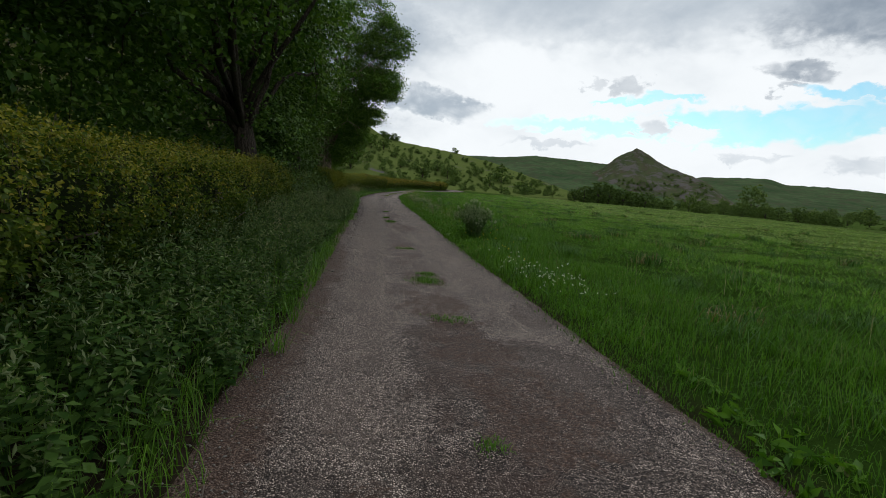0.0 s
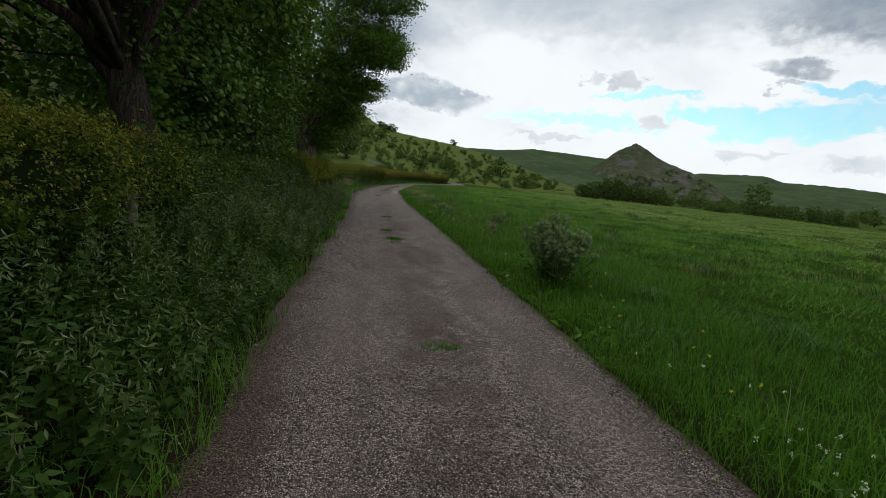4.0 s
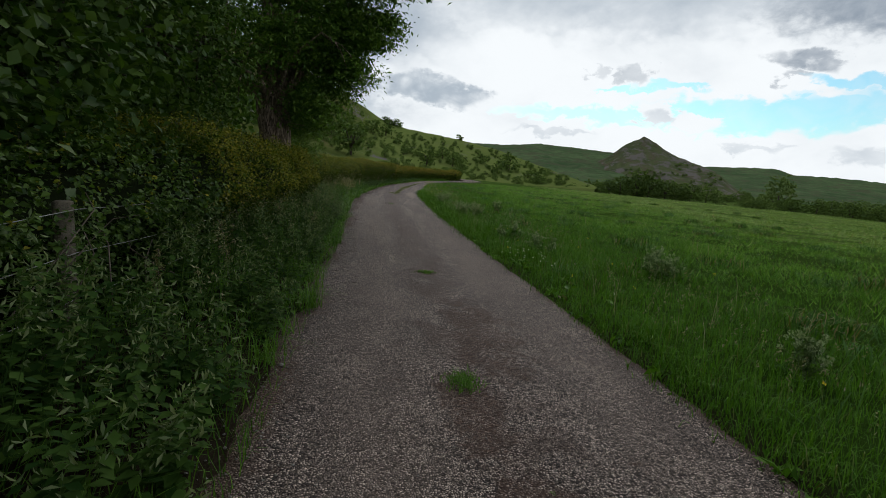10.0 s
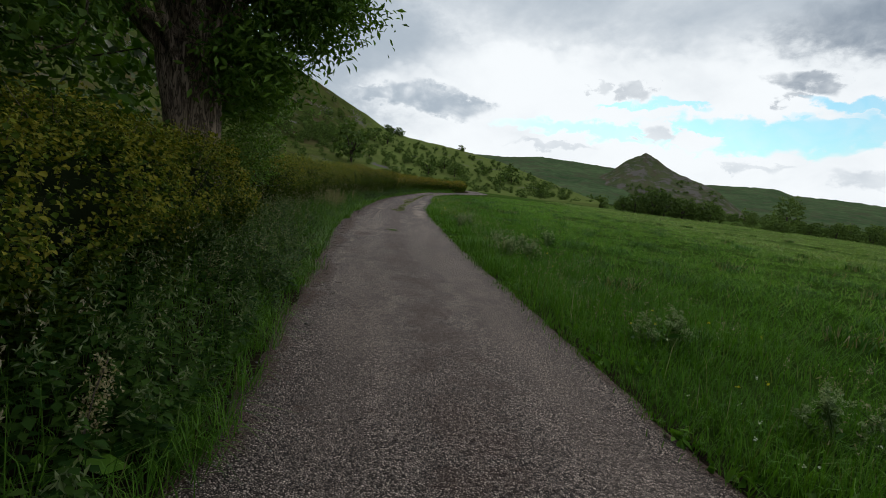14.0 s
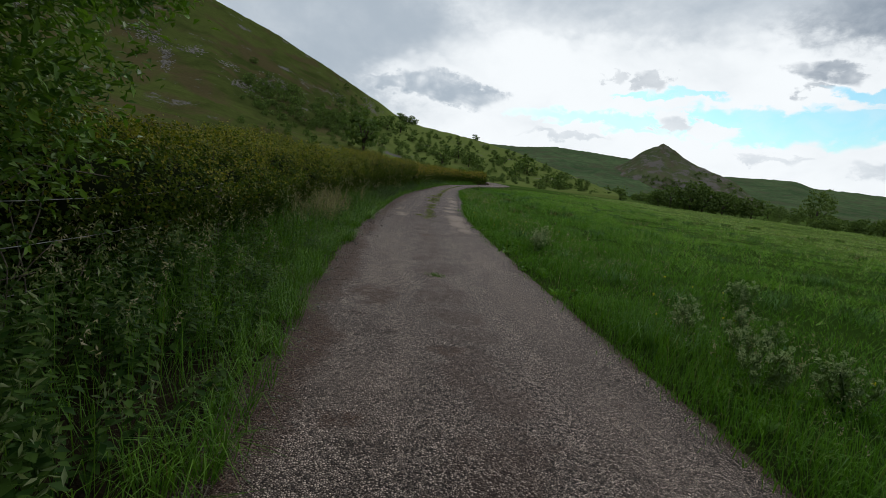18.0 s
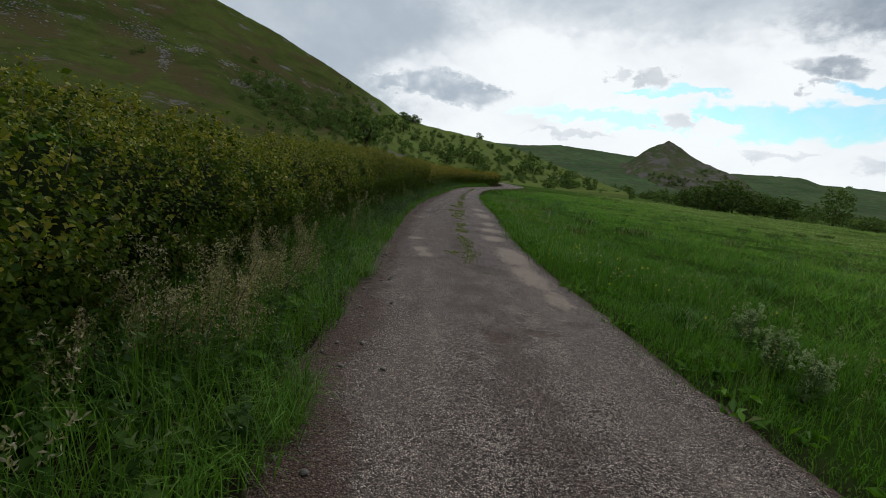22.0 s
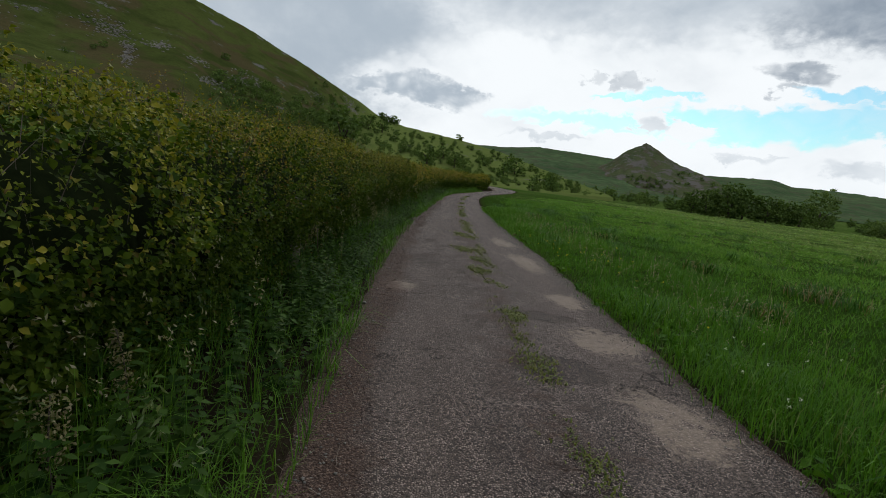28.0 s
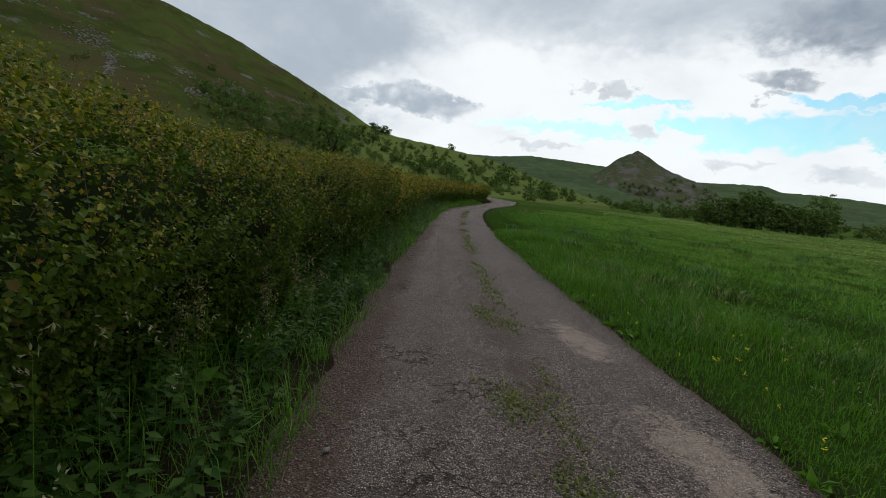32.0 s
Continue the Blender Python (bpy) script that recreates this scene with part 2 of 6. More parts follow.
def lane_material():
    """Worn chip seal: stone chips in dark binder, paler wheel tracks, sandy, bald and soiled patches, cracks, soil washed over the left edge."""
    mat, n = material("chip_seal")
    pos = place(n)
    lat = n.add("ShaderNodeAttribute", attr="across").outputs["Fac"]
    sandy = n.add("ShaderNodeAttribute", attr="sandy").outputs["Fac"]
    soiled = n.add("ShaderNodeAttribute", attr="soiled").outputs["Fac"]
    bald = n.add("ShaderNodeAttribute", attr="bald").outputs["Fac"]
    worn = n.noise(pos, 0.55, 5)
    mid = n.noise(pos, 2.3, 6, 0.62)
    grain = n.noise(pos, 9.0, 6, 0.68)
    rag = n.m("ADD", n.m("MULTIPLY", n.m("SUBTRACT", mid, 0.5), 1.6), n.m("MULTIPLY", n.m("SUBTRACT", grain, 0.5), 1.5))
    sx = n.add("ShaderNodeSeparateXYZ")
    n.put(sx.inputs[0], pos)
    newer = n.ramp(n.m("ADD", sx.outputs[1], n.m("MULTIPLY", rag, 2.2)), 41.5, 46.0)
    fray = n.m("MULTIPLY", n.m("SUBTRACT", n.noise(pos, 26.0, 4, 0.65), 0.5), 1.5)
    sand = n.ramp(n.m("ADD", sandy, n.m("ADD", rag, fray)), 0.38, 0.92)
    bare = n.ramp(n.m("ADD", bald, rag), 0.45, 0.55)
    # chips
    chip = n.voronoi(pos, 78.0)
    edge = n.voronoi(pos, 78.0, "DISTANCE_TO_EDGE")
    sep = n.add("ShaderNodeSeparateColor")
    n.put(sep.inputs[0], n.voronoi(pos, 78.0, "F1", "Color"))
    stone = n.mix(sep.outputs[0], (0.190, 0.160, 0.142), (0.620, 0.540, 0.480))
    stone = n.mix(n.ramp(sep.outputs[1], 0.74, 0.94), stone, (0.050, 0.043, 0.042))
    lost = n.ramp(n.m("ADD", n.m("ADD", sep.outputs[2], n.m("MULTIPLY", mid, 0.9)), n.m("MULTIPLY", bare, 0.32)), 1.02, 1.22)
    c = n.mix(n.ramp(edge, 0.06, 0.20), (0.014, 0.011, 0.010), stone)
    c = n.mix(n.m("MULTIPLY", lost, 0.6), c, (0.034, 0.028, 0.025))
    speck = n.ramp(n.noise(pos, 150, 3, 0.7), 0.3, 0.7, 0.5, 1.45)
    c = n.mix(1.0, c, speck, "MULTIPLY")
    t1 = n.ramp(n.m("ABSOLUTE", n.m("SUBTRACT", lat, 0.27)), 0.17, 0.02)
    t2 = n.ramp(n.m("ABSOLUTE", n.m("SUBTRACT", lat, 0.80)), 0.17, 0.02)
    track = n.m("MULTIPLY", n.m("MAXIMUM", t1, t2), n.ramp(worn, 0.3, 0.65))
    c = n.mix(n.m("MULTIPLY", track, 0.20), c, (0.235, 0.195, 0.168))
    c = n.mix(n.m("MULTIPLY", bare, 0.5), c, n.mix(1.0, c, (0.55, 0.52, 0.52), "MULTIPLY"))
    middle = n.ramp(n.m("ABSOLUTE", n.m("SUBTRACT", lat, 0.52)), 0.2, 0.02)
    dirt = n.ramp(n.m("ADD", n.m("MULTIPLY", middle, 0.26), n.m("ADD", mid, n.m("MULTIPLY", n.m("SUBTRACT", grain, 0.5), 0.5))), 0.62, 0.80)
    c = n.mix(n.m("MULTIPLY", dirt, 0.45), c, n.mix(0.30, (0.058, 0.034, 0.026), c))
    # the older, greyer seal further on, with its cracks
    c = n.mix(n.m("MULTIPLY", newer, n.m("SUBTRACT", 1.0, n.m("MULTIPLY", sand, 0.8))), c, n.mix(1.0, c, (0.735, 0.71, 0.71), "MULTIPLY"))
    c = n.mix(n.m("MULTIPLY", newer, 0.15), c, (0.125, 0.112, 0.105))
    sand_c = n.mix(n.noise(pos, 40, 5, 0.7), (0.120, 0.097, 0.077), (0.320, 0.265, 0.215))
    c = n.mix(n.m("MULTIPLY", sand, n.ramp(grain, 0.35, 0.6, 0.32, 0.68)), c, sand_c)
    shift = n.add("ShaderNodeVectorMath", op="ADD")
    n.put(shift.inputs[0], pos)
    wander = n.add("ShaderNodeTexNoise")
    n.put(wander.inputs["Vector"], pos)
    wander.inputs["Scale"].default_value, wander.inputs["Detail"].default_value = 3.0, 5
    n.put(shift.inputs[1], wander.outputs["Color"])
    line = n.voronoi(shift.outputs[0], 0.95, "DISTANCE_TO_EDGE")
    some = n.ramp(n.noise(pos, 0.8, 3), 0.50, 0.58)
    crack = n.m("MULTIPLY", n.ramp(line, 0.014, 0.004), n.m("MULTIPLY", some, n.m("ADD", 0.25, n.m("MULTIPLY", newer, 0.75))))
    crack = n.m("MULTIPLY", crack, n.m("SUBTRACT", 1.0, sand))
    c = n.mix(n.m("MULTIPLY", crack, 0.85), c, (0.016, 0.013, 0.011))
    grit = n.ramp(n.noise(pos, 55, 4, 0.6), 0.48, 0.66)
    soil = n.mix(grit, (0.038, 0.021, 0.015), (0.160, 0.110, 0.083))
    soft_soil = n.m("MULTIPLY", n.ramp(n.m("ADD", soiled, n.m("MULTIPLY", rag, 1.4)), 0.48, 0.80), 0.85)
    soft_soil = n.m("MULTIPLY", soft_soil, n.ramp(n.noise(pos, 17, 5, 0.7), 0.40, 0.60, 0.25, 1.2))
    c = n.mix(soft_soil, c, n.mix(0.22, soil, c))
    wash = n.m("MULTIPLY", n.ramp(n.m("ABSOLUTE", n.m("SUBTRACT", sx.outputs[1], 21.0)), 12.0, 7.0), 0.06)
    wash = n.m("SUBTRACT", wash, n.ramp(sx.outputs[1], 31.0, 36.0, 0.0, 0.022))
    e1 = n.ramp(n.m("ADD", n.m("ADD", lat, wash), n.m("MULTIPLY", rag, 0.085)), 0.165, 0.085)
    e2 = n.ramp(n.m("ADD", lat, n.m("MULTIPLY", rag, 0.03)), 0.945, 0.985)
    c = n.mix(n.m("MULTIPLY", n.m("MAXIMUM", e1, e2), 0.78), c, soil)
    flat_ = n.m("SUBTRACT", 1.0, n.m("MULTIPLY", n.m("MAXIMUM", lost, sand), 0.8))
    h = n.m("ADD", n.m("MULTIPLY", n.m("SUBTRACT", 1.0, chip), flat_), n.m("MULTIPLY", mid, 1.5))
    h = n.m("SUBTRACT", n.m("ADD", h, n.m("MULTIPLY", grain, 0.8)), n.m("ADD", crack, n.m("MULTIPLY", bare, 0.8)))
    c = n.mix(1.0, c, (1.07, 0.99, 0.945), "MULTIPLY")
    finish(n, c, 0.85, n.bump(h, 1.0, 0.012), None, 0.16)
    return mat


def ground_material():
    mat, n = material("meadow_ground")
    pos = place(n)
    big, mid, fine = n.noise(pos, 0.06, 5), n.noise(pos, 0.7, 5, 0.6), n.noise(pos, 22, 5, 0.7)
    c = n.mix(n.ramp(big, 0.35, 0.65), (0.050, 0.094, 0.017), (0.092, 0.134, 0.034))
    c = n.mix(n.ramp(mid, 0.5, 0.72), c, (0.020, 0.042, 0.007))
    c = n.mix(n.ramp(n.noise(pos, 0.25, 4), 0.54, 0.70, 0, 0.6), c, (0.092, 0.096, 0.040))
    c = n.mix(n.ramp(fine, 0.4, 0.7, 0, 0.6), c, (0.016, 0.032, 0.005))
    # near the lane, shade under the dense grass is put into the colour
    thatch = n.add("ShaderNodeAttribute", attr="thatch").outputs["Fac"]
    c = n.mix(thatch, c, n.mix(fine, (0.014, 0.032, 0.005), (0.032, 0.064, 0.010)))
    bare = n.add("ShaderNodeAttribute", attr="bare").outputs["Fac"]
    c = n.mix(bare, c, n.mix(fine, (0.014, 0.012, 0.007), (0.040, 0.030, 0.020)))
    finish(n, c, 0.95, n.bump(n.m("ADD", fine, mid), 0.6, 0.08), None, 0.0)
    return mat


def hill_material(name, low, high, bare, rock, rocky, green=None):
    """Grazed turf with bracken brown and grey rock where it is thin."""
    mat, n = material(name)
    pos = place(n)
    big, mid, fine = n.noise(pos, 0.012, 6, 0.6), n.noise(pos, 0.07, 6, 0.6), n.noise(pos, 0.5, 5, 0.65)
    c = n.mix(n.ramp(n.m("ADD", n.m("MULTIPLY", big, 0.5), n.m("MULTIPLY", mid, 0.5)), 0.38, 0.62), low, high)
    c = n.mix(n.ramp(n.noise(pos, 0.03, 6, 0.62, 0.8), 0.47, 0.62, 0, 0.8), c, bare)
    c = n.mix(n.ramp(fine, 0.45, 0.75, 0, 0.45), c, n.mix(0.5, low, (0.02, 0.03, 0.012)))
    if green:
        sx = n.add("ShaderNodeSeparateXYZ")
        n.put(sx.inputs[0], pos)
        lush = n.ramp(n.m("ADD", sx.outputs[0], n.m("MULTIPLY", n.m("SUBTRACT", mid, 0.5), 60.0)), -55.0, 5.0)
        c = n.mix(n.m("MULTIPLY", lush, 0.8), c, n.mix(mid, green[0], green[1]))
    s = n.add("ShaderNodeMapping")
    n.put(s.inputs[0], pos)
    s.inputs["Scale"].default_value = (1, 1, 2.2)
    r = n.ramp(n.m("ADD", n.noise(s.outputs[0], 0.035, 7, 0.7), n.m("MULTIPLY", fine, 0.25)), rocky, rocky + 0.06)
    c = n.mix(r, c, n.mix(fine, rock, (0.08, 0.08, 0.075)))
    finish(n, c, 0.95, n.bump(n.m("ADD", mid, n.m("MULTIPLY", fine, 0.4)), 0.7, 1.5), None, 0.0)
    return mat


LANE = lane_material()
GROUND = ground_material()
BARK = bark_material("ash_bark", (0.066, 0.047, 0.036), (0.37, 0.280, 0.220))
BARK_DARK = bark_material("dark_bark", (0.022, 0.017, 0.013), (0.070, 0.054, 0.040))
TWIG = plain_material("twig_wood", (0.06, 0.045, 0.035), (0.16, 0.13, 0.10), 12)
POST = plain_material("weathered_post", (0.09, 0.075, 0.055), (0.20, 0.17, 0.13), 14, 0.9, 0.6)
WIRE = plain_material("galvanised_wire", (0.16, 0.155, 0.15), (0.34, 0.33, 0.32), 40, 0.6, 0.1, 0.001, 0.3)
STONE = plain_material("limestone", (0.10, 0.09, 0.08), (0.26, 0.24, 0.215), 20, 0.85, 0.5)
ROCK = plain_material("hill_rock", (0.095, 0.086, 0.078), (0.23, 0.212, 0.195), 0.6, 0.9, 0.8, 0.2, 0.05)
# near-black, stands in for the shade deep inside the hedge
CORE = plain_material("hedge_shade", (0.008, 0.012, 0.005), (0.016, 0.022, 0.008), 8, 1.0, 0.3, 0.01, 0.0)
# older leaf green, deepened to carry the shade on the hedge's face
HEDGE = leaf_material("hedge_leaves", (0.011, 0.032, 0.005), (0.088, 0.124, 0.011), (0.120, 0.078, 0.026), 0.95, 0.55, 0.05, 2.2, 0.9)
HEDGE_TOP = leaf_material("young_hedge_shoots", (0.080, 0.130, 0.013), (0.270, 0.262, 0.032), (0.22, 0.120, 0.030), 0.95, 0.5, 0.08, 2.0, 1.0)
# fresh leaf yellow, also paled to carry the light on the hedge's top
HEDGE_FRESH_LIT = leaf_material("fresh_lit_hedge_leaves", (0.082, 0.106, 0.010), (0.290, 0.244, 0.030), None, 0.9, 0.5, 0.08, 2.0, 1.0)
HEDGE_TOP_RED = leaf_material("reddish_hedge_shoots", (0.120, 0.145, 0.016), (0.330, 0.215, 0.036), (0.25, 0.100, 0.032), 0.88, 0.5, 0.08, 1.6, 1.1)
ASH = leaf_material("ash_leaves", (0.036, 0.090, 0.011), (0.132, 0.226, 0.029))
SYCAMORE = leaf_material("sycamore_leaves", (0.028, 0.074, 0.009), (0.104, 0.182, 0.023))
THORN = leaf_material("hawthorn_leaves", (0.020, 0.050, 0.007), (0.080, 0.136, 0.020))
FAR_TREE = leaf_material("far_tree_leaves", (0.042, 0.072, 0.019), (0.105, 0.150, 0.039), None, 0.8, 0.7, 0.05, 0.1)
FAR_TREE_PALE = leaf_material("pale_far_tree_leaves", (0.056, 0.092, 0.026), (0.135, 0.182, 0.053), None, 0.8, 0.7, 0.05, 0.1)
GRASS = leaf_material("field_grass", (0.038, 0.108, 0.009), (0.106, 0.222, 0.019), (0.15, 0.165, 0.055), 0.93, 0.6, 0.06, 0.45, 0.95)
# field grass paled with distance: haze is put into these two colours
GRASS_FAR_HAZED = leaf_material("hazed_far_field_grass", (0.105, 0.190, 0.036), (0.240, 0.330, 0.088), (0.27, 0.25, 0.12), 0.86, 0.6, 0.06, 0.22, 0.95)
GRASS_MID_HAZED = leaf_material("hazed_middle_field_grass", (0.062, 0.154, 0.016), (0.166, 0.312, 0.036), (0.22, 0.22, 0.09), 0.91, 0.6, 0.06, 0.35, 0.95)
GRASS_DARK = leaf_material("tall_dark_grass", (0.028, 0.078, 0.013), (0.066, 0.138, 0.024), None, 0.8, 0.6, 0.06)
VERGE_GRASS = leaf_material("verge_grass", (0.034, 0.094, 0.008), (0.112, 0.226, 0.022), (0.14, 0.125, 0.055), 0.95, 0.5, 0.1)
NETTLE = leaf_material("nettle_leaves", (0.014, 0.042, 0.007), (0.060, 0.112, 0.020), None, 0.8, 0.62, 0.05)
NETTLE_SEED = leaf_material("nettle_seed", (0.080, 0.118, 0.044), (0.185, 0.220, 0.098))
DOCK_SEED = leaf_material("dock_seed", (0.15, 0.13, 0.065), (0.36, 0.31, 0.17))
RUST = leaf_material("rusty_dead_growth", (0.11, 0.090, 0.036), (0.22, 0.17, 0.07))
MOSS = leaf_material("lane_moss", (0.060, 0.085, 0.014), (0.170, 0.180, 0.040), (0.22, 0.19, 0.07), 0.9)
THISTLE = leaf_material("thistle_leaves", (0.050, 0.085, 0.026), (0.135, 0.195, 0.075), None, 0.8, 0.65)
THISTLE_HEAD = leaf_material("thistle_heads", (0.16, 0.21, 0.11), (0.36, 0.42, 0.25), None, 0.8, 0.65)
WHITE_FLOWER = leaf_material("white_petals", (0.55, 0.55, 0.48), (0.75, 0.75, 0.70))
YELLOW_FLOWER = leaf_material("yellow_petals", (0.55, 0.42, 0.02), (0.70, 0.55, 0.03))
STRAW = leaf_material("dry_stalks", (0.17, 0.155, 0.09), (0.32, 0.285, 0.18))
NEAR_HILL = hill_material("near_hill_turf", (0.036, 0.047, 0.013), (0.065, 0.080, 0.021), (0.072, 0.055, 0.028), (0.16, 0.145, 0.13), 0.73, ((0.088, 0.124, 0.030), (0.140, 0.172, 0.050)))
# paler, bluer turf: the haze of distance is mixed into its colours
HAZED_HILL = hill_material("hazed_far_hill_turf", (0.044, 0.074, 0.034), (0.084, 0.122, 0.056), (0.074, 0.078, 0.046), (0.15, 0.15, 0.14), 0.95)
PEAK_HILL = hill_material("rocky_hill_turf", (0.050, 0.066, 0.030), (0.086, 0.096, 0.046), (0.090, 0.072, 0.052), (0.150, 0.130, 0.112), 0.63)


# ---- helpers for shapes ----
rng = np.random.default_rng(7)


def mesh_of(name, verts, tris, mat, smooth=False):
    me = bpy.data.meshes.new(name)
    verts, tris = np.asarray(verts, np.float32), np.asarray(tris, np.int32)
    me.vertices.add(len(verts))
    me.vertices.foreach_set("co", verts.ravel())
    me.loops.add(tris.size)
    me.loops.foreach_set("vertex_index", tris.ravel())
    k = tris.shape[1]
    me.polygons.add(len(tris))
    me.polygons.foreach_set("loop_start", np.arange(0, tris.size, k, dtype=np.int32))
    me.polygons.foreach_set("loop_total", np.full(len(tris), k, np.int32))
    if smooth:
        me.polygons.foreach_set("use_smooth", np.ones(len(tris), bool))
    me.update(calc_edges=True)
    me.materials.append(mat)
    return me


def part(name, shape, mat, parent=None, label="", smooth=False, kind=""):
    """Links one mesh, from (vertices, faces), under a thing."""
    ob = new(name, mesh_of(name, shape[0], shape[1], mat, smooth))
    if parent is not None:
        ob.parent = parent
    return tagged(ob, label, kind=kind)


def join(*shapes):
    vs, fs, k = [], [], 0
    for v, f in shapes:
        vs.append(np.asarray(v, float))
        fs.append(np.asarray(f, int) + k)
        k += len(v)
    return np.concatenate(vs), np.concatenate(fs)


def unit(v):
    return v / np.maximum(np.linalg.norm(v, axis=-1, keepdims=True), 1e-9)


def leaf_cards(p, normal, size, wide=0.55, hang=0.0):
    """Folded pointed leaves at p that face about along normal; size a number or one a leaf."""
    m = len(p)
    size = np.broadcast_to(np.asarray(size, float), (m,))[:, None]
    nrm = unit(unit(normal) + rng.normal(0, 0.65, (m, 3)))
    t = rng.normal(0, 1, (m, 3)) + np.array([0, 0, -hang])
    t = unit(t - nrm * (t * nrm).sum(1, keepdims=True))
    s = np.cross(nrm, t) * size * wide / 2
    v = np.stack([p - t * size / 2, p + s + nrm * size * 0.13, p + t * size / 2, p - s + nrm * size * 0.13], 1).reshape(-1, 3)
    i = np.arange(m)[:, None] * 4
    return v, np.concatenate([i + [0, 1, 2], i + [0, 2, 3]])


def thorn_leaves(p, normal, size):
    """Small three-lobed leaves, six points and four faces each."""
    m = len(p)
    size = np.broadcast_to(np.asarray(size, float), (m,))[:, None, None]
    nrm = unit(unit(normal) + rng.normal(0, 0.55, (m, 3)))
    t = rng.normal(0, 1, (m, 3)) + np.array([0, 0, -0.3])
    t = unit(t - nrm * (t * nrm).sum(1, keepdims=True))
    s = np.cross(nrm, t)
    along = np.array([-0.5, 0.0, 0.26, 0.52, 0.26, 0.0])[None, :, None]
    side = np.array([0.0, 0.38, 0.27, 0.0, -0.27, -0.38])[None, :, None]
    lift = np.array([0.0, 0.17, 0.10, -0.10, 0.10, 0.17])[None, :, None]
    v = p[:, None] + (t[:, None] * along + s[:, None] * side + nrm[:, None] * lift) * size
    fan = np.array([(0, 1, 2), (0, 2, 3), (0, 3, 4), (0, 4, 5)])
    return v.reshape(-1, 3), (fan[None] + np.arange(m)[:, None, None] * 6).reshape(-1, 3)


def lobed_leaves(p, normal, size):
    """Five-lobed leaves, eleven points each."""
    m = len(p)
    size = np.broadcast_to(np.asarray(size, float), (m,))[:, None, None]
    nrm = unit(unit(normal) + rng.normal(0, 0.5, (m, 3)))
    t = rng.normal(0, 1, (m, 3)) + np.array([0, 0, -0.8])
    t = unit(t - nrm * (t * nrm).sum(1, keepdims=True))
    s = np.cross(nrm, t)
    ang = np.radians([180, 118, 96, 62, 36, 0, -36, -62, -96, -118])
    rad = np.array([0.34, 0.54, 0.46, 0.64, 0.52, 0.74, 0.52, 0.64, 0.46, 0.54])
    ring = p[:, None] + (t[:, None] * np.cos(ang)[None, :, None] + s[:, None] * np.sin(ang)[None, :, None]) * rad[None, :, None] * size * 0.8
    ring = ring - nrm[:, None] * (rad[None, :, None] ** 2) * size * 0.35
    v = np.concatenate([p[:, None], ring], 1).reshape(-1, 3)
    k = np.arange(10)
    fan = np.stack([np.zeros(10, int), k + 1, (k + 1) % 10 + 1], 1)
    return v, (fan[None] + np.arange(m)[:, None, None] * 11).reshape(-1, 3)


def blades(p, height, width, lean, droop=0.35, simple=False):
    """Grass blades that bend over: five points and three faces each."""
    m = len(p)
    height = np.broadcast_to(np.asarray(height, float), (m,))[:, None]
    width = np.broadcast_to(np.asarray(width, float), (m,))[:, None]
    a = rng.uniform(0, 2 * np.pi, m)
    d = np.stack([np.cos(a), np.sin(a), np.zeros(m)], 1)
    s = np.stack([-np.sin(a), np.cos(a), np.zeros(m)], 1) * width / 2
    k = rng.uniform(0.35, 1.0, (m, 1)) * lean
    up = np.array([0, 0, 1.0])
    mid = p + up * height * 0.6 + d * height * k * 0.35
    tip = p + up * height * (1.0 - droop * k) + d * height * k
    if simple:
        return np.stack([p - s, p + s, tip], 1).reshape(-1, 3), np.arange(m * 3).reshape(-1, 3)
    v = np.stack([p - s, p + s, mid + s * 0.7, mid - s * 0.7, tip], 1).reshape(-1, 3)
    i = np.arange(m)[:, None] * 5
    return v, np.concatenate([i + [0, 1, 2], i + [0, 2, 3], i + [3, 2, 4]])


def tube(points, radii, sides=7, rough=0.0):
    pts = np.asarray(points, float)
    r = np.broadcast_to(np.asarray(radii, float), (len(pts),))
    tan = unit(np.gradient(pts, axis=0))
    ref = np.where(np.abs(tan[:, 2:3]) > 0.9, np.array([[1.0, 0, 0]]), np.array([[0, 0, 1.0]]))
    a = unit(np.cross(tan, ref))
    b = np.cross(tan, a)
    th = np.linspace(0, 2 * np.pi, sides, endpoint=False)
    rr = r[:, None] * (1 + rough * np.sin(th[None] * 3 + np.arange(len(pts))[:, None] * 0.7) + rough * rng.normal(0, 0.5, (len(pts), sides)))
    v = pts[:, None] + (a[:, None] * np.cos(th)[None, :, None] + b[:, None] * np.sin(th)[None, :, None]) * rr[:, :, None]
    n = len(pts)
    i, j = np.meshgrid(np.arange(n - 1), np.arange(sides), indexing="ij")
    j2 = (j + 1) % sides
    q = np.stack([i * sides + j, i * sides + j2, (i + 1) * sides + j2, (i + 1) * sides + j], -1).reshape(-1, 4)
    v = np.concatenate([v.reshape(-1, 3), pts[:1], pts[-1:]])
    c0, c1 = n * sides, n * sides + 1
    k = np.arange(sides)
    k2 = (k + 1) % sides
    caps = np.concatenate([np.stack([np.full(sides, c0), k2, k], 1), np.stack([np.full(sides, c1), (n - 1) * sides + k, (n - 1) * sides + k2], 1)])
    return v, np.concatenate([q[:, [0, 1, 2]], q[:, [0, 2, 3]], caps])


def bend(a, b, n=6, sag=0.0, wob=0.08):
    a, b = np.asarray(a, float), np.asarray(b, float)
    s = np.linspace(0, 1, n)[:, None]
    d = np.linalg.norm(b - a)
    w = np.cumsum(rng.normal(0, wob * d / n, (n, 3)), 0) * np.sin(s * np.pi)
    return a + (b - a) * s + w + np.array([0, 0, 1.0]) * (np.sin(s * np.pi) * sag * d)


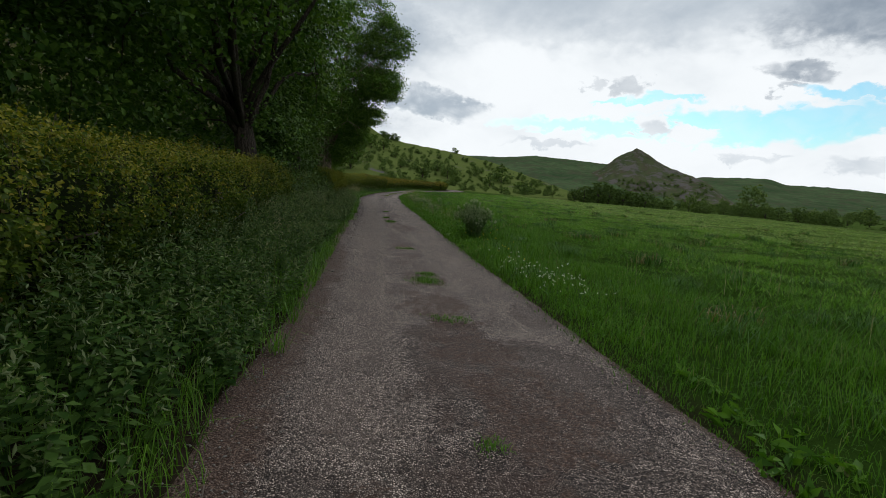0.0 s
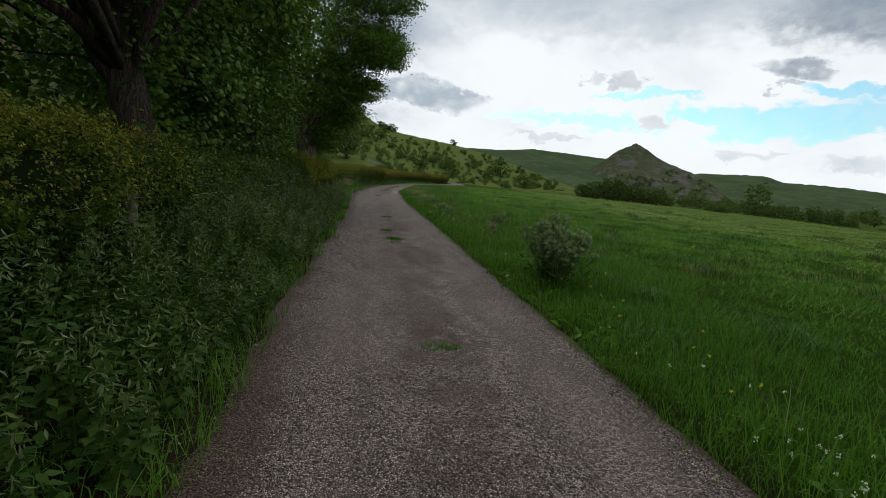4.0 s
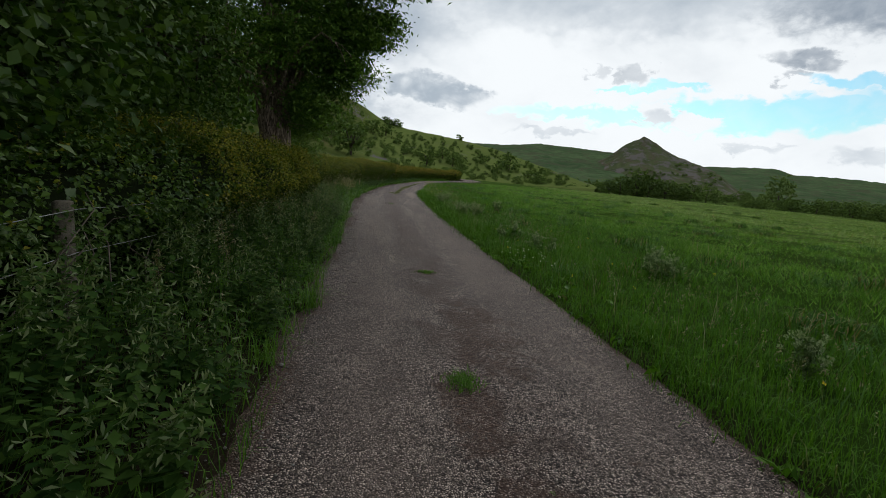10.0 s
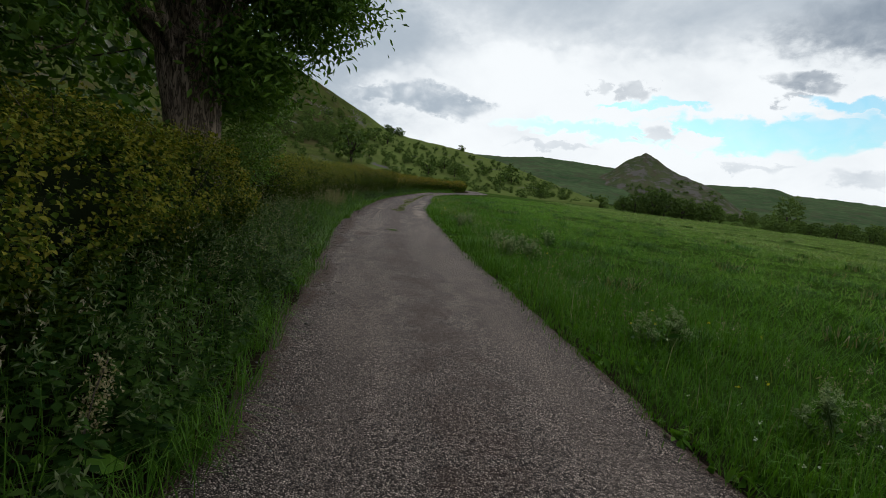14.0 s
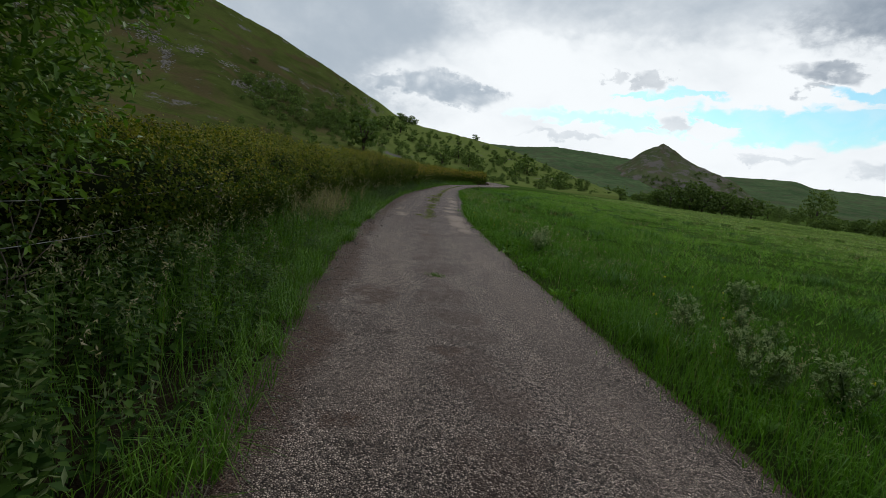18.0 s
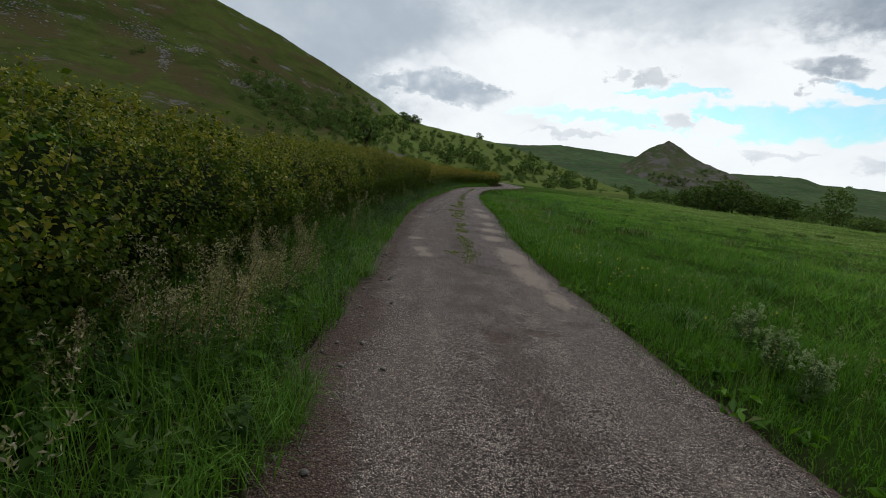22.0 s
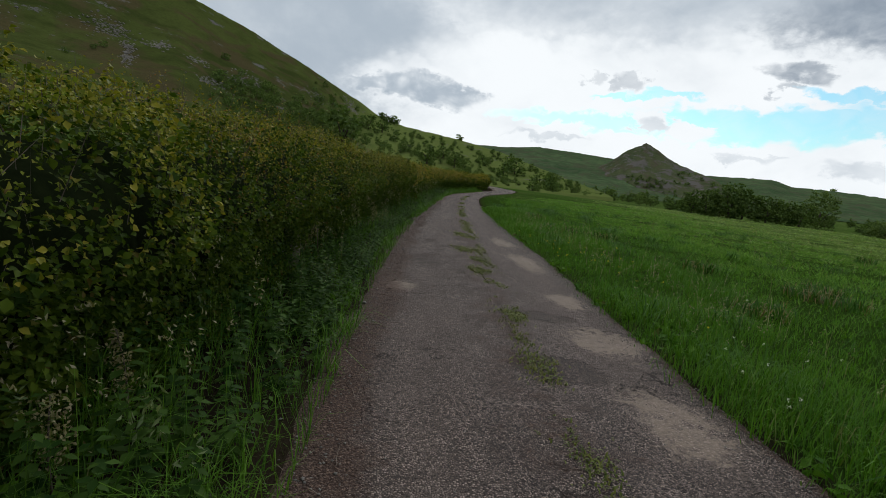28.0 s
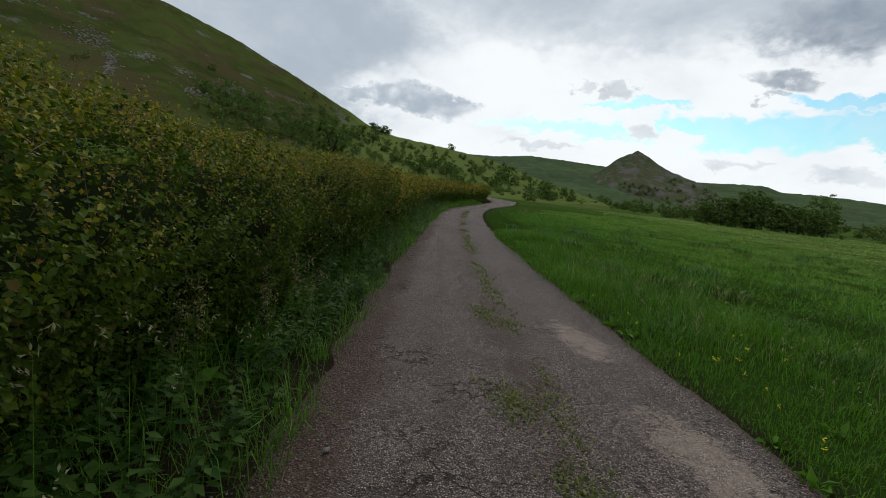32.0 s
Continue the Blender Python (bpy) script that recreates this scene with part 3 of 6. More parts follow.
def value_noise(x, y, scale, seed=0):
    """Smooth noise in -1..1 over the plan."""
    out_, amp, f = 0, 1.0, 1.0 / scale
    for o in range(3):
        u, v = x * f + seed * 17.3 + o * 5.1, y * f + seed * 9.7 - o * 3.3
        i, j = np.floor(u), np.floor(v)
        fu, fv = u - i, v - j
        fu, fv = fu * fu * (3 - 2 * fu), fv * fv * (3 - 2 * fv)

        def h(a, b):
            return np.mod(np.sin(a * 127.1 + b * 311.7 + seed * 74.7) * 43758.5453, 1.0) * 2 - 1
        out_ = out_ + amp * ((h(i, j) * (1 - fu) + h(i + 1, j) * fu) * (1 - fv) + (h(i, j + 1) * (1 - fu) + h(i + 1, j + 1) * fu) * fv)
        amp, f = amp * 0.5, f * 2.0
    return out_ / 1.75


# ---- the plan ----
LEFT_Y = (-60, -10, 2, 7, 12, 17, 20, 24, 28.5, 31, 34.5, 37, 40, 43, 45, 47, 50, 54, 57, 62, 66, 70, 80, 86, 97, 110, 124, 150)
LEFT_X = (1.5, -0.5, -0.7, -0.74, -0.86, -0.86, -0.92, -1.04, -1.08, -1.22, -1.48, -1.52, -1.44, -1.40, -1.24, -1.08, -0.82, -0.56, -0.15, 0.58, 1.2, 2.0, 3.8, 5.3, 9.4, 14.0, 16.5, 17.5)
RIGHT_Y = (-60, -10, 3, 7, 12, 16, 20, 24, 27, 31, 36, 40, 43, 46, 49, 52, 54, 56, 58, 60.5, 64, 67, 73, 82, 92, 105, 120, 150)
RIGHT_X = (4.5, 2.5, 2.26, 2.06, 1.92, 1.88, 1.80, 1.72, 1.64, 1.56, 1.48, 1.54, 1.57, 1.64, 1.80, 2.12, 2.46, 2.74, 2.90, 3.10, 3.50, 3.82, 4.65, 6.3, 9.2, 14.8, 19.5, 21.0)


def smooth_line(ys, xs):
    fine = np.arange(-60, 150.01, 0.5)
    v = np.interp(fine, ys, xs)
    for _ in range(3):
        v = np.convolve(np.pad(v, 4, mode="edge"), np.ones(9) / 9, mode="valid")
    return fine, v


LL, RR = smooth_line(LEFT_Y, LEFT_X), smooth_line(RIGHT_Y, RIGHT_X)


def left_edge(y):
    return np.interp(y, *LL)


def right_edge(y):
    return np.interp(y, *RR)


def height(x, y):
    """The lie of the land near the lane; the lane itself is level."""
    x, y = np.asarray(x, float), np.asarray(y, float)
    r, l = x - right_edge(y), left_edge(y) - x
    z = np.full(np.broadcast(x, y).shape, -0.07)
    right = 0.03 * np.clip(r / 0.4, 0, 1) + np.clip((r - 1) / 6, 0, 1) * (0.10 * value_noise(x, y, 5.0, 1) + 0.09 * value_noise(x, y, 1.6, 2))
    right = right - 0.017 * np.clip(r - 3, 0, 220) + np.clip((r - 8) / 40, 0, 1) * 0.25 * value_noise(x, y, 28, 3)
    left = 0.10 * np.clip(l / 1.5, 0, 1) + 0.05 * np.clip((l - 0.3) / 2, 0, 1) * value_noise(x, y, 1.5, 4) + 0.04 * np.clip(l - 4, 0, 60)
    return np.where(r > 0, right - 0.02, np.where(l > 0, left - 0.02, z))


def spread(lo, hi, step):
    return np.arange(lo, hi, step)


xs = np.concatenate([-np.geomspace(4200, 90, 24), spread(-84, -12, 6), spread(-12, -4, 1), spread(-4, 9, 0.22), spread(9, 30, 0.6), spread(30, 150, 3), np.geomspace(152, 4200, 26)])
ys = np.concatenate([-np.geomspace(4200, 40, 18), spread(-36, -2, 1.5), spread(-2, 80, 0.65), spread(80, 150, 1.6), np.geomspace(152, 4200, 30)])
gx, gy = np.meshgrid(xs, ys)
gz = height(gx, gy)
far_r = np.hypot(gx, gy - 27)
drop = np.clip((np.hypot(gx, gy) - 142) / 70, 0, 1)
gz = gz - np.where(gx > left_edge(np.clip(gy, -60, 150)), 3.2 * drop * drop * (3 - 2 * drop), 0)
gz = np.where((far_r > 260) & (gx > left_edge(np.clip(gy, -60, 150))), -5.2 + 1.0 * value_noise(gx, gy, 90, 5) * np.clip((far_r - 260) / 200, 0, 1), gz)
nx, ny = len(xs), len(ys)
qi, qj = np.meshgrid(np.arange(ny - 1), np.arange(nx - 1), indexing="ij")
quads = np.stack([qi * nx + qj, qi * nx + qj + 1, (qi + 1) * nx + qj + 1, (qi + 1) * nx + qj], -1).reshape(-1, 4)
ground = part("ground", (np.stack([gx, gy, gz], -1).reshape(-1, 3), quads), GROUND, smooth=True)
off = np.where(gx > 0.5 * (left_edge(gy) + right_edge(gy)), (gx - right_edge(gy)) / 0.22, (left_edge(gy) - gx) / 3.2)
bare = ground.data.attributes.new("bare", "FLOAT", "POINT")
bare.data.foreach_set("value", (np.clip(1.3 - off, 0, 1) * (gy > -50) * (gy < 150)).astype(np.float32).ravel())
# weight of the painted under-grass shade, fading out sideways
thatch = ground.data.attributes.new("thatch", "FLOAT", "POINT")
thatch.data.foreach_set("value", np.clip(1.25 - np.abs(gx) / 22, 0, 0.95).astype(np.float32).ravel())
tagged(ground, "rough green valley meadow with tussocks beside the lane", "meadow", kind="structure")

# the lane: a thin slab with a light camber and ragged edges
ly = np.concatenate([spread(-30, -2, 0.5), spread(-2, 62, 0.08), spread(62, 75, 0.12), spread(75, 140, 0.8)])
cols = 42
u = np.linspace(0, 1, cols)
wob_l = 0.20 * value_noise(ly, ly * 0, 0.9, 11) + 0.05 * value_noise(ly, ly * 0, 0.3, 12)
wob_r = 0.07 * value_noise(ly, ly * 0, 0.8, 13) + 0.04 * value_noise(ly, ly * 0, 0.3, 14)
lx = (left_edge(ly) - 0.22 + wob_l)[:, None] * (1 - u) + (right_edge(ly) + 0.06 + wob_r)[:, None] * u
yy = np.repeat(ly[:, None], cols, 1)
lz = 0.012 * np.sin(u * np.pi)[None] - 0.03 * (np.abs(u - 0.5)[None] > 0.49) + 0.008 * value_noise(lx, yy, 0.8, 15) - 0.012 * np.exp(-(((u - 0.24) / 0.12) ** 2))[None] - 0.012 * np.exp(-(((u - 0.78) / 0.12) ** 2))[None]
a, b = np.meshgrid(np.arange(len(ly) - 1), np.arange(cols - 1), indexing="ij")
lq = np.stack([a * cols + b, a * cols + b + 1, (a + 1) * cols + b + 1, (a + 1) * cols + b], -1).reshape(-1, 4)
road = part("road", (np.stack([lx, yy, lz], -1).reshape(-1, 3), lq), LANE, smooth=True)
tagged(road, "narrow worn chip-sealed farm lane with stone chips", "lane", kind="structure")


def worn_spots(places):
    """How much each point of the lane belongs to the worn spots: centre and half sizes in metres."""
    w = np.zeros_like(lx)
    for cx, cy, rx, ry in places:
        d = np.sqrt(((lx - cx) / rx) ** 2 + ((yy - cy) / ry) ** 2)
        w = np.maximum(w, np.clip(1.5 - d, 0, 1))
    return w


sandy = worn_spots([(-0.30, 53.2, 0.22, 0.30), (1.32, 47.2, 0.33, 1.2), (1.20, 45.4, 0.28, 1.05), (1.2, 44.0, 0.18, 0.55), (1.44, 49.75, 0.34, 0.55), (1.68, 51.4, 0.40, 0.5), (1.9, 53.0, 0.26, 0.45), (2.2, 55.9, 0.26, 1.0), (2.38, 58.6, 0.25, 0.8), (-0.46, 47.1, 0.17, 0.34), (-0.48, 48.6, 0.17, 0.24), (-0.4, 46.6, 0.16, 0.25)])
bald = worn_spots([(0.9, 1.6, 0.8, 1.4), (1.25, 3.6, 0.85, 1.2), (0.75, 4.5, 0.45, 1.1), (-0.25, 2.25, 0.22, 0.3), (1.9, 5.9, 0.3, 0.5), (-1.0, 35.75, 0.11, 0.10), (-0.93, 35.1, 0.07, 0.05), (-0.66, 35.24, 0.06, 0.05), (-0.76, 33.3, 0.15, 0.11), (-0.61, 29.25, 0.05, 0.3), (1.1, 42.9, 0.2, 0.12), (0.9, 50.6, 0.35, 0.3), (0.45, 47.9, 0.2, 1.1), (1.3, 52.2, 0.4, 0.2), (0.6, 45.6, 0.25, 0.3), (0.2, 55.2, 0.25, 0.6)])
soiled = worn_spots([(1.15, 3.3, 0.55, 0.9), (0.75, 6.2, 0.4, 0.9), (0.8, 16.4, 0.45, 1.3), (0.6, 21.5, 0.35, 1.2), (0.78, 7.8, 0.34, 0.5), (0.85, 5.4, 0.34, 0.3), (0.55, 11.6, 0.3, 0.3), (0.4, 18.7, 0.34, 0.45), (0.26, 19.9, 0.22, 0.6), (0.3, 24.1, 0.18, 0.2), (0.95, 4.5, 0.45, 0.6), (-0.85, 36.6, 0.3, 0.5), (0.05, 42.2, 0.16, 0.14), (0.55, 42.5, 0.2, 0.15), (-0.25, 41.7, 0.1, 0.1), (-0.9, 33.6, 0.14, 0.1), (-0.2, 34.9, 0.2, 0.16), (0.0, 2.2, 0.22, 0.3)])
soiled = np.maximum(soiled, 0.52 * np.exp(-(((u - 0.53) / 0.085) ** 2))[None] * np.clip((yy - 44) / 4, 0, 1))
dents = lz - 0.016 * soiled - 0.010 * bald + 0.006 * sandy
road.data.vertices.foreach_set("co", np.stack([lx, yy, dents], -1).astype(np.float32).ravel())
for name, data in (("across", np.repeat(u[None], len(ly), 0)), ("sandy", sandy), ("soiled", soiled), ("bald", bald)):
    field = road.data.attributes.new(name, "FLOAT", "POINT")
    field.data.foreach_set("value", data.astype(np.float32).ravel())

# ---- hills ----
EYE = np.array([-0.7, 27.0])


def hill_line(points):
    p = np.array(points, float)

    def at(a, col):
        return np.interp(a, p[:, 0], p[:, col])
    return at


LEFT_HILL = hill_line([(-175, 8, 420, 130), (-100, 9, 430, 110), (-60, 12.5, 460, 95), (-30, 14.6, 490, 110), (-19.1, 13.1, 500, 115), (-13.3, 11.2, 520, 120), (-7.5, 8.65, 540, 125), (-2.5, 6.2, 560, 130), (0.1, 4.75, 575, 135), (2.6, 4.3, 590, 140), (6, 3.9, 600, 150), (9.5, 3.4, 600, 165), (13, 2.75, 560, 185), (17, 1.55, 500, 210), (20, 0.75, 440, 230), (22.5, 0.05, 420, 260), (24, -0.3, 420, 280)])
MID_HILL = hill_line([(4, 3.0, 1300, 760), (9, 3.35, 1300, 760), (13, 3.42, 1300, 760), (17, 3.82, 1300, 760), (21, 3.62, 1300, 780), (24.5, 3.38, 1300, 800), (28, 2.6, 1300, 850), (33, 1.2, 1300, 900), (36, 0.0, 1300, 950)])
PEAK = hill_line([(20.5, -0.1, 1112, 930), (21.6, 0.8, 1112, 930), (22.6, 2.05, 1112, 940), (24.2, 3.05, 1112, 950), (25.7, 4.3, 1112, 950), (26.4, 4.72, 1112, 950), (27.0, 4.95, 1112, 950), (27.4, 5.22, 1112, 950), (27.9, 5.0, 1112, 950), (28.6, 4.6, 1112, 950), (29.4, 4.05, 1112, 950), (30.6, 3.45, 1112, 950), (32.2, 2.9, 1112, 940), (34.2, 2.25, 1112, 930), (35.6, 1.2, 1112, 920), (37.5, -0.1, 1112, 920)])
RIGHT_RIDGE = hill_line([(28, 1.6, 2000, 1200), (33.7, 2.6, 2000, 1200), (39, 2.78, 2000, 1200), (40.6, 2.3, 2000, 1200), (44.7, 2.2, 2000, 1250), (48.6, 1.95, 2000, 1300), (60, 2.2, 2000, 1300), (90, 2.6, 2000, 1300), (140, 2.2, 2000, 1300), (186, 3.0, 2000, 1300)])


def hill_point(line, power, a, s, lump=0.0, seed=0):
    """The place on a hill at azimuth a (degrees from the lane's way), s from 0 at its foot to 1 on its crest, above 1 behind it."""
    e, d, b_ = line(a, 1), line(a, 2), line(a, 3)
    r = b_ + (d - b_) * s
    x, y = EYE[0] + r * np.sin(np.radians(a)), EYE[1] + r * np.cos(np.radians(a))
    top = d * np.tan(np.radians(e)) + 1.5 + 1.0
    t_ = np.clip(s, 0, 1)
    z = -1.2 + top * (t_ ** power) + lump * value_noise(x, y, 45, seed) * np.sin(t_ * np.pi) * np.clip(top / 25, 0, 1)
    z = np.where(s > 1, z - (s - 1) * (d - b_) * 0.22, z)
    return x, y, z


def hill(name, line, power, a0, a1, da, ns, mat, label, lump=0.0, seed=0):
    aa, ss = np.arange(a0, a1 + da / 2, da), np.concatenate([np.linspace(-0.05, 1, ns), [1.08, 1.3, 1.8]])
    A, S = np.meshgrid(aa, ss)
    x, y, z = hill_point(line, power, A, S, lump, seed)
    z = z + np.where(S > 0.3, 0.012 * (line(A, 2)) * 0.12 * value_noise(A * 2.1, S * 3, 1.0, seed + 3) * np.clip(S, 0, 1), 0)
    z = np.where(S < 0.01, -4.0, z)
    m = len(aa)
    i, j = np.meshgrid(np.arange(len(ss) - 1), np.arange(m - 1), indexing="ij")
    q = np.stack([i * m + j, i * m + j + 1, (i + 1) * m + j + 1, (i + 1) * m + j], -1).reshape(-1, 4)
    ob = part(name, (np.stack([x, y, z], -1).reshape(-1, 3), q), mat, smooth=True)
    return tagged(ob, label, "hill", kind="structure")


hill("hill", LEFT_HILL, 2.0, -175, 24, 0.4, 60, NEAR_HILL, "steep grazed green hill with rock and scrub on its flank", 5.0, 21)
hill("hill", MID_HILL, 1.2, 4, 36, 0.25, 26, HAZED_HILL, "smooth green hill far up the valley", 6.0, 22)
hill("hill", PEAK, 1.0, 20.5, 37.5, 0.1, 30, PEAK_HILL, "pointed rocky grey-green peak across the valley", 5.0, 23)
hill("hill", RIGHT_RIDGE, 1.1, 28, 186, 0.35, 22, HAZED_HILL, "long hazy green ridge far beyond the valley", 6.0, 24)


# ---- trees ----
def crown_shape(lumps, clumps, per, spread_r, size, wide=0.5, hang=0.6, out=0.4, up=0.9):
    """Leaves in clumps about twig ends that are spread through the lumps (centre, radii, share)."""
    share = np.array([l[2] for l in lumps], float)
    pick = rng.choice(len(lumps), clumps, p=share / share.sum())
    c = np.array([l[0] for l in lumps], float)[pick]
    r = np.array([l[1] for l in lumps], float)[pick]
    d = unit(rng.normal(0, 1, (clumps, 3)))
    k = rng.uniform(0.25, 1, (clumps, 1)) ** 0.45
    tips = c + d * k * r
    p = np.repeat(tips, per, 0) + rng.normal(0, 1, (clumps * per, 3)) * spread_r * np.array([1, 1, 0.42])
    n = np.repeat(d, per, 0) * out + np.array([0, 0, up]) + rng.normal(0, 0.3, (clumps * per, 3))
    return tips, leaf_cards(p, n, size * rng.uniform(0.6, 1.25, len(p)), wide, hang)


def big_tree(label, base, fork, trunk_r, lumps, clumps, per, spread_r, size, leaf, bark, limbs=14, twigs=120, wide=0.5, taper=0.35, stems=()):
    base, fork = np.array(base, float), np.array(fork, float)
    thing = tagged(new("tree"), label, "tree")
    n = 12
    s = np.linspace(0, 1, n)
    pts = base + (fork - base) * s[:, None] + np.stack([0.06 * np.sin(s * 5), 0.06 * np.cos(s * 4), s * 0], 1)
    rad = trunk_r * (1 + 0.55 * np.exp(-s * 9)) * (1 - taper * s)
    part("trunk", tube(pts, rad, 18, 0.05), bark, thing, smooth=True)
    for end, r0, r1 in stems:
        part("main_stem", tube(bend(pts[-2], end, 9, 0.0, 0.05), np.linspace(r0, r1, 9), 14, 0.05), bark, thing, smooth=True)
    tips, leaves = crown_shape(lumps, clumps, per, spread_r, size, wide)
    order = rng.permutation(len(tips))
    ends = []
    for k in order[:limbs]:
        a_ = pts[rng.integers(n - 5, n)]
        path = bend(a_, tips[k], 9, 0.10, 0.25)
        part("limb", tube(path, np.linspace(trunk_r * 0.27, 0.015, 9), 8, 0.06), bark, thing, smooth=True)
        ends.append(path)
    ends = np.concatenate(ends)
    tw = []
    for k in order[limbs:limbs + twigs]:
        near = ends[np.argmin(np.linalg.norm(ends - tips[k], axis=1))]
        tw.append(tube(bend(near, tips[k], 5, 0.08, 0.25), np.linspace(0.028, 0.006, 5), 4))
    part("branchwork", join(*tw), bark, thing, kind="stuff")
    part("crown", leaves, leaf, thing, kind="stuff")
    return thing


ash = big_tree("tall ash tree with ridged bark and drooping leaves over the lane", (-3.46, 32.4, -0.1), (-3.56, 32.45, 3.1), 0.35,
         [((-0.5, 31.7, 6.9), (1.3, 1.5, 1.1), 3.5), ((-1.9, 31.9, 7.0), (1.5, 1.7, 1.5), 4), ((-1.7, 32.0, 10.4), (1.8, 2.2, 1.9), 4), ((-0.1, 31.6, 9.4), (1.3, 1.6, 1.6), 3.5), ((-0.3, 33.4, 7.6), (1.2, 1.2, 1.0), 2), ((-5.2, 31.0, 8.0), (4.0, 4.5, 4.8), 8), ((-2.15, 32.6, 4.8), (1.0, 1.4, 1.1), 2.6), ((-3.1, 31.1, 5.3), (1.3, 0.7, 1.4), 2.6), ((-1.7, 32.3, 4.9), (0.75, 1.0, 0.9), 1.6), ((-3.6, 34.5, 7.5), (3.0, 2.5, 3.5), 2), ((-5.0, 29.6, 3.8), (1.8, 2.2, 1.9), 3), ((-4.4, 37.2, 3.1), (1.1, 0.9, 0.35), 0.4), ((-1.7, 32.3, 3.9), (0.8, 0.9, 0.7), 1.6), ((-0.9, 32.1, 5.2), (0.7, 0.8, 0.6), 1.3), ((-2.5, 32.1, 2.9), (0.55, 0.8, 0.7), 1.2)],
         1800, 56, 0.24, 0.15, ASH, BARK, 12, 300, 0.38, -0.30, (((-3.75, 32.7, 5.2), 0.40, 0.33), ((-4.0, 32.9, 9.5), 0.34, 0.16), ((-2.75, 32.2, 5.0), 0.23, 0.17), ((-2.3, 32.0, 9.2), 0.19, 0.10), ((-4.9, 31.9, 4.2), 0.20, 0.10)))
sycamore = big_tree("large sycamore with spreading limbs behind the hedge", (-3.75, 15.6, -0.1), (-4.1, 15.8, 3.6), 0.36,
         [((-4.4, 16.0, 8.0), (3.4, 5.0, 4.0), 8), ((-4.0, 20.5, 6.4), (2.4, 3.4, 3.8), 6), ((-5.2, 11.0, 5.8), (3.0, 3.6, 2.4), 5), ((-5.6, 6.0, 6.0), (3.0, 3.4, 2.6), 4), ((-7.0, 12.0, 3.4), (2.2, 4.5, 1.6), 3)],
         2000, 42, 0.38, 0.155, SYCAMORE, BARK_DARK, 20, 280, 0.7)
low_c = 620
low_d = unit(rng.normal(0, 1, (low_c, 3)))
low_t = np.where(np.arange(low_c)[:, None] % 2 == 0, np.array([[-3.1, 33.6, 3.1]]), np.array([[-3.35, 34.0, 1.9]])) + low_d * np.array([0.85, 0.95, 1.15]) * rng.uniform(0.2, 1, (low_c, 1)) ** 0.5
low_p = np.repeat(low_t, 26, 0) + rng.normal(0, 1, (low_c * 26, 3)) * [0.14, 0.14, 0.09]
part("low_foliage", leaf_cards(low_p, np.repeat(low_d, 26, 0) * 0.3 + [0, 0, 0.9], 0.085 * rng.uniform(0.6, 1.25, len(low_p)), 0.4, 0.8), ASH, ash, "narrow leaflets hanging low", kind="stuff")
low_c = 230
low_d = unit(rng.normal(0, 1, (low_c, 3)))
low_t = np.array([-3.9, 18.0, 2.9]) + low_d * np.array([1.2, 2.5, 2.1]) * rng.uniform(0.3, 1, (low_c, 1)) ** 0.5
low_p = np.repeat(low_t, 28, 0) + rng.normal(0, 1, (low_c * 28, 3)) * [0.26, 0.3, 0.16]
low_d = np.repeat(low_d, 28, 0)
part("low_foliage", lobed_leaves(low_p, low_d * 0.4 + [0.2, -0.1, 0.8], 0.105 * rng.uniform(0.6, 1.25, len(low_p))), SYCAMORE, sycamore, "broad lobed leaves hanging low", kind="stuff")
big_tree("dense dark hawthorn tree in the hedge line", (-4.3, 23.0, 0.0), (-4.4, 23.0, 2.0), 0.16,
         [((-4.4, 22.5, 3.4), (1.7, 3.6, 2.6), 6), ((-3.6, 20.8, 1.9), (0.9, 2.6, 1.3), 3), ((-4.8, 26.8, 3.4), (1.7, 2.5, 2.4), 4), ((-5.2, 25.0, 6.4), (2.6, 4.0, 2.8), 5)],
         1300, 34, 0.28, 0.108, THORN, BARK_DARK, 14, 160, 0.7)
big_tree("dark leafy ash tree behind the hedge", (-8.0, 27.0, 0.1), (-8.0, 27.0, 3.5), 0.25,
         [((-8.0, 27.0, 5.0), (2.6, 5.0, 4.2), 6), ((-8.0, 19.0, 4.5), (2.6, 4.5, 3.8), 5), ((-9.0, 8.0, 4.5), (2.2, 6.0, 2.6), 3), ((-6.2, 32.5, 2.9), (1.9, 3.5, 2.3), 4), ((-6.0, 27.5, 2.6), (1.2, 2.0, 1.6), 2)],
         900, 28, 0.40, 0.22, SYCAMORE, BARK_DARK, 12, 120, 0.7)


# ---- hedge ----
def hedge_gap(y):
    """How far the middle of the hedge stands from the lane's edge."""
    return np.interp(y, [-10, 8, 13, 18, 22, 26, 31, 32.6, 33.8, 35.2, 39, 46, 52, 60, 70, 100], [2.15, 2.2, 2.4, 2.5, 2.3, 1.95, 2.1, 2.8, 2.95, 2.35, 1.95, 1.9, 1.72, 1.62, 1.6, 1.7])


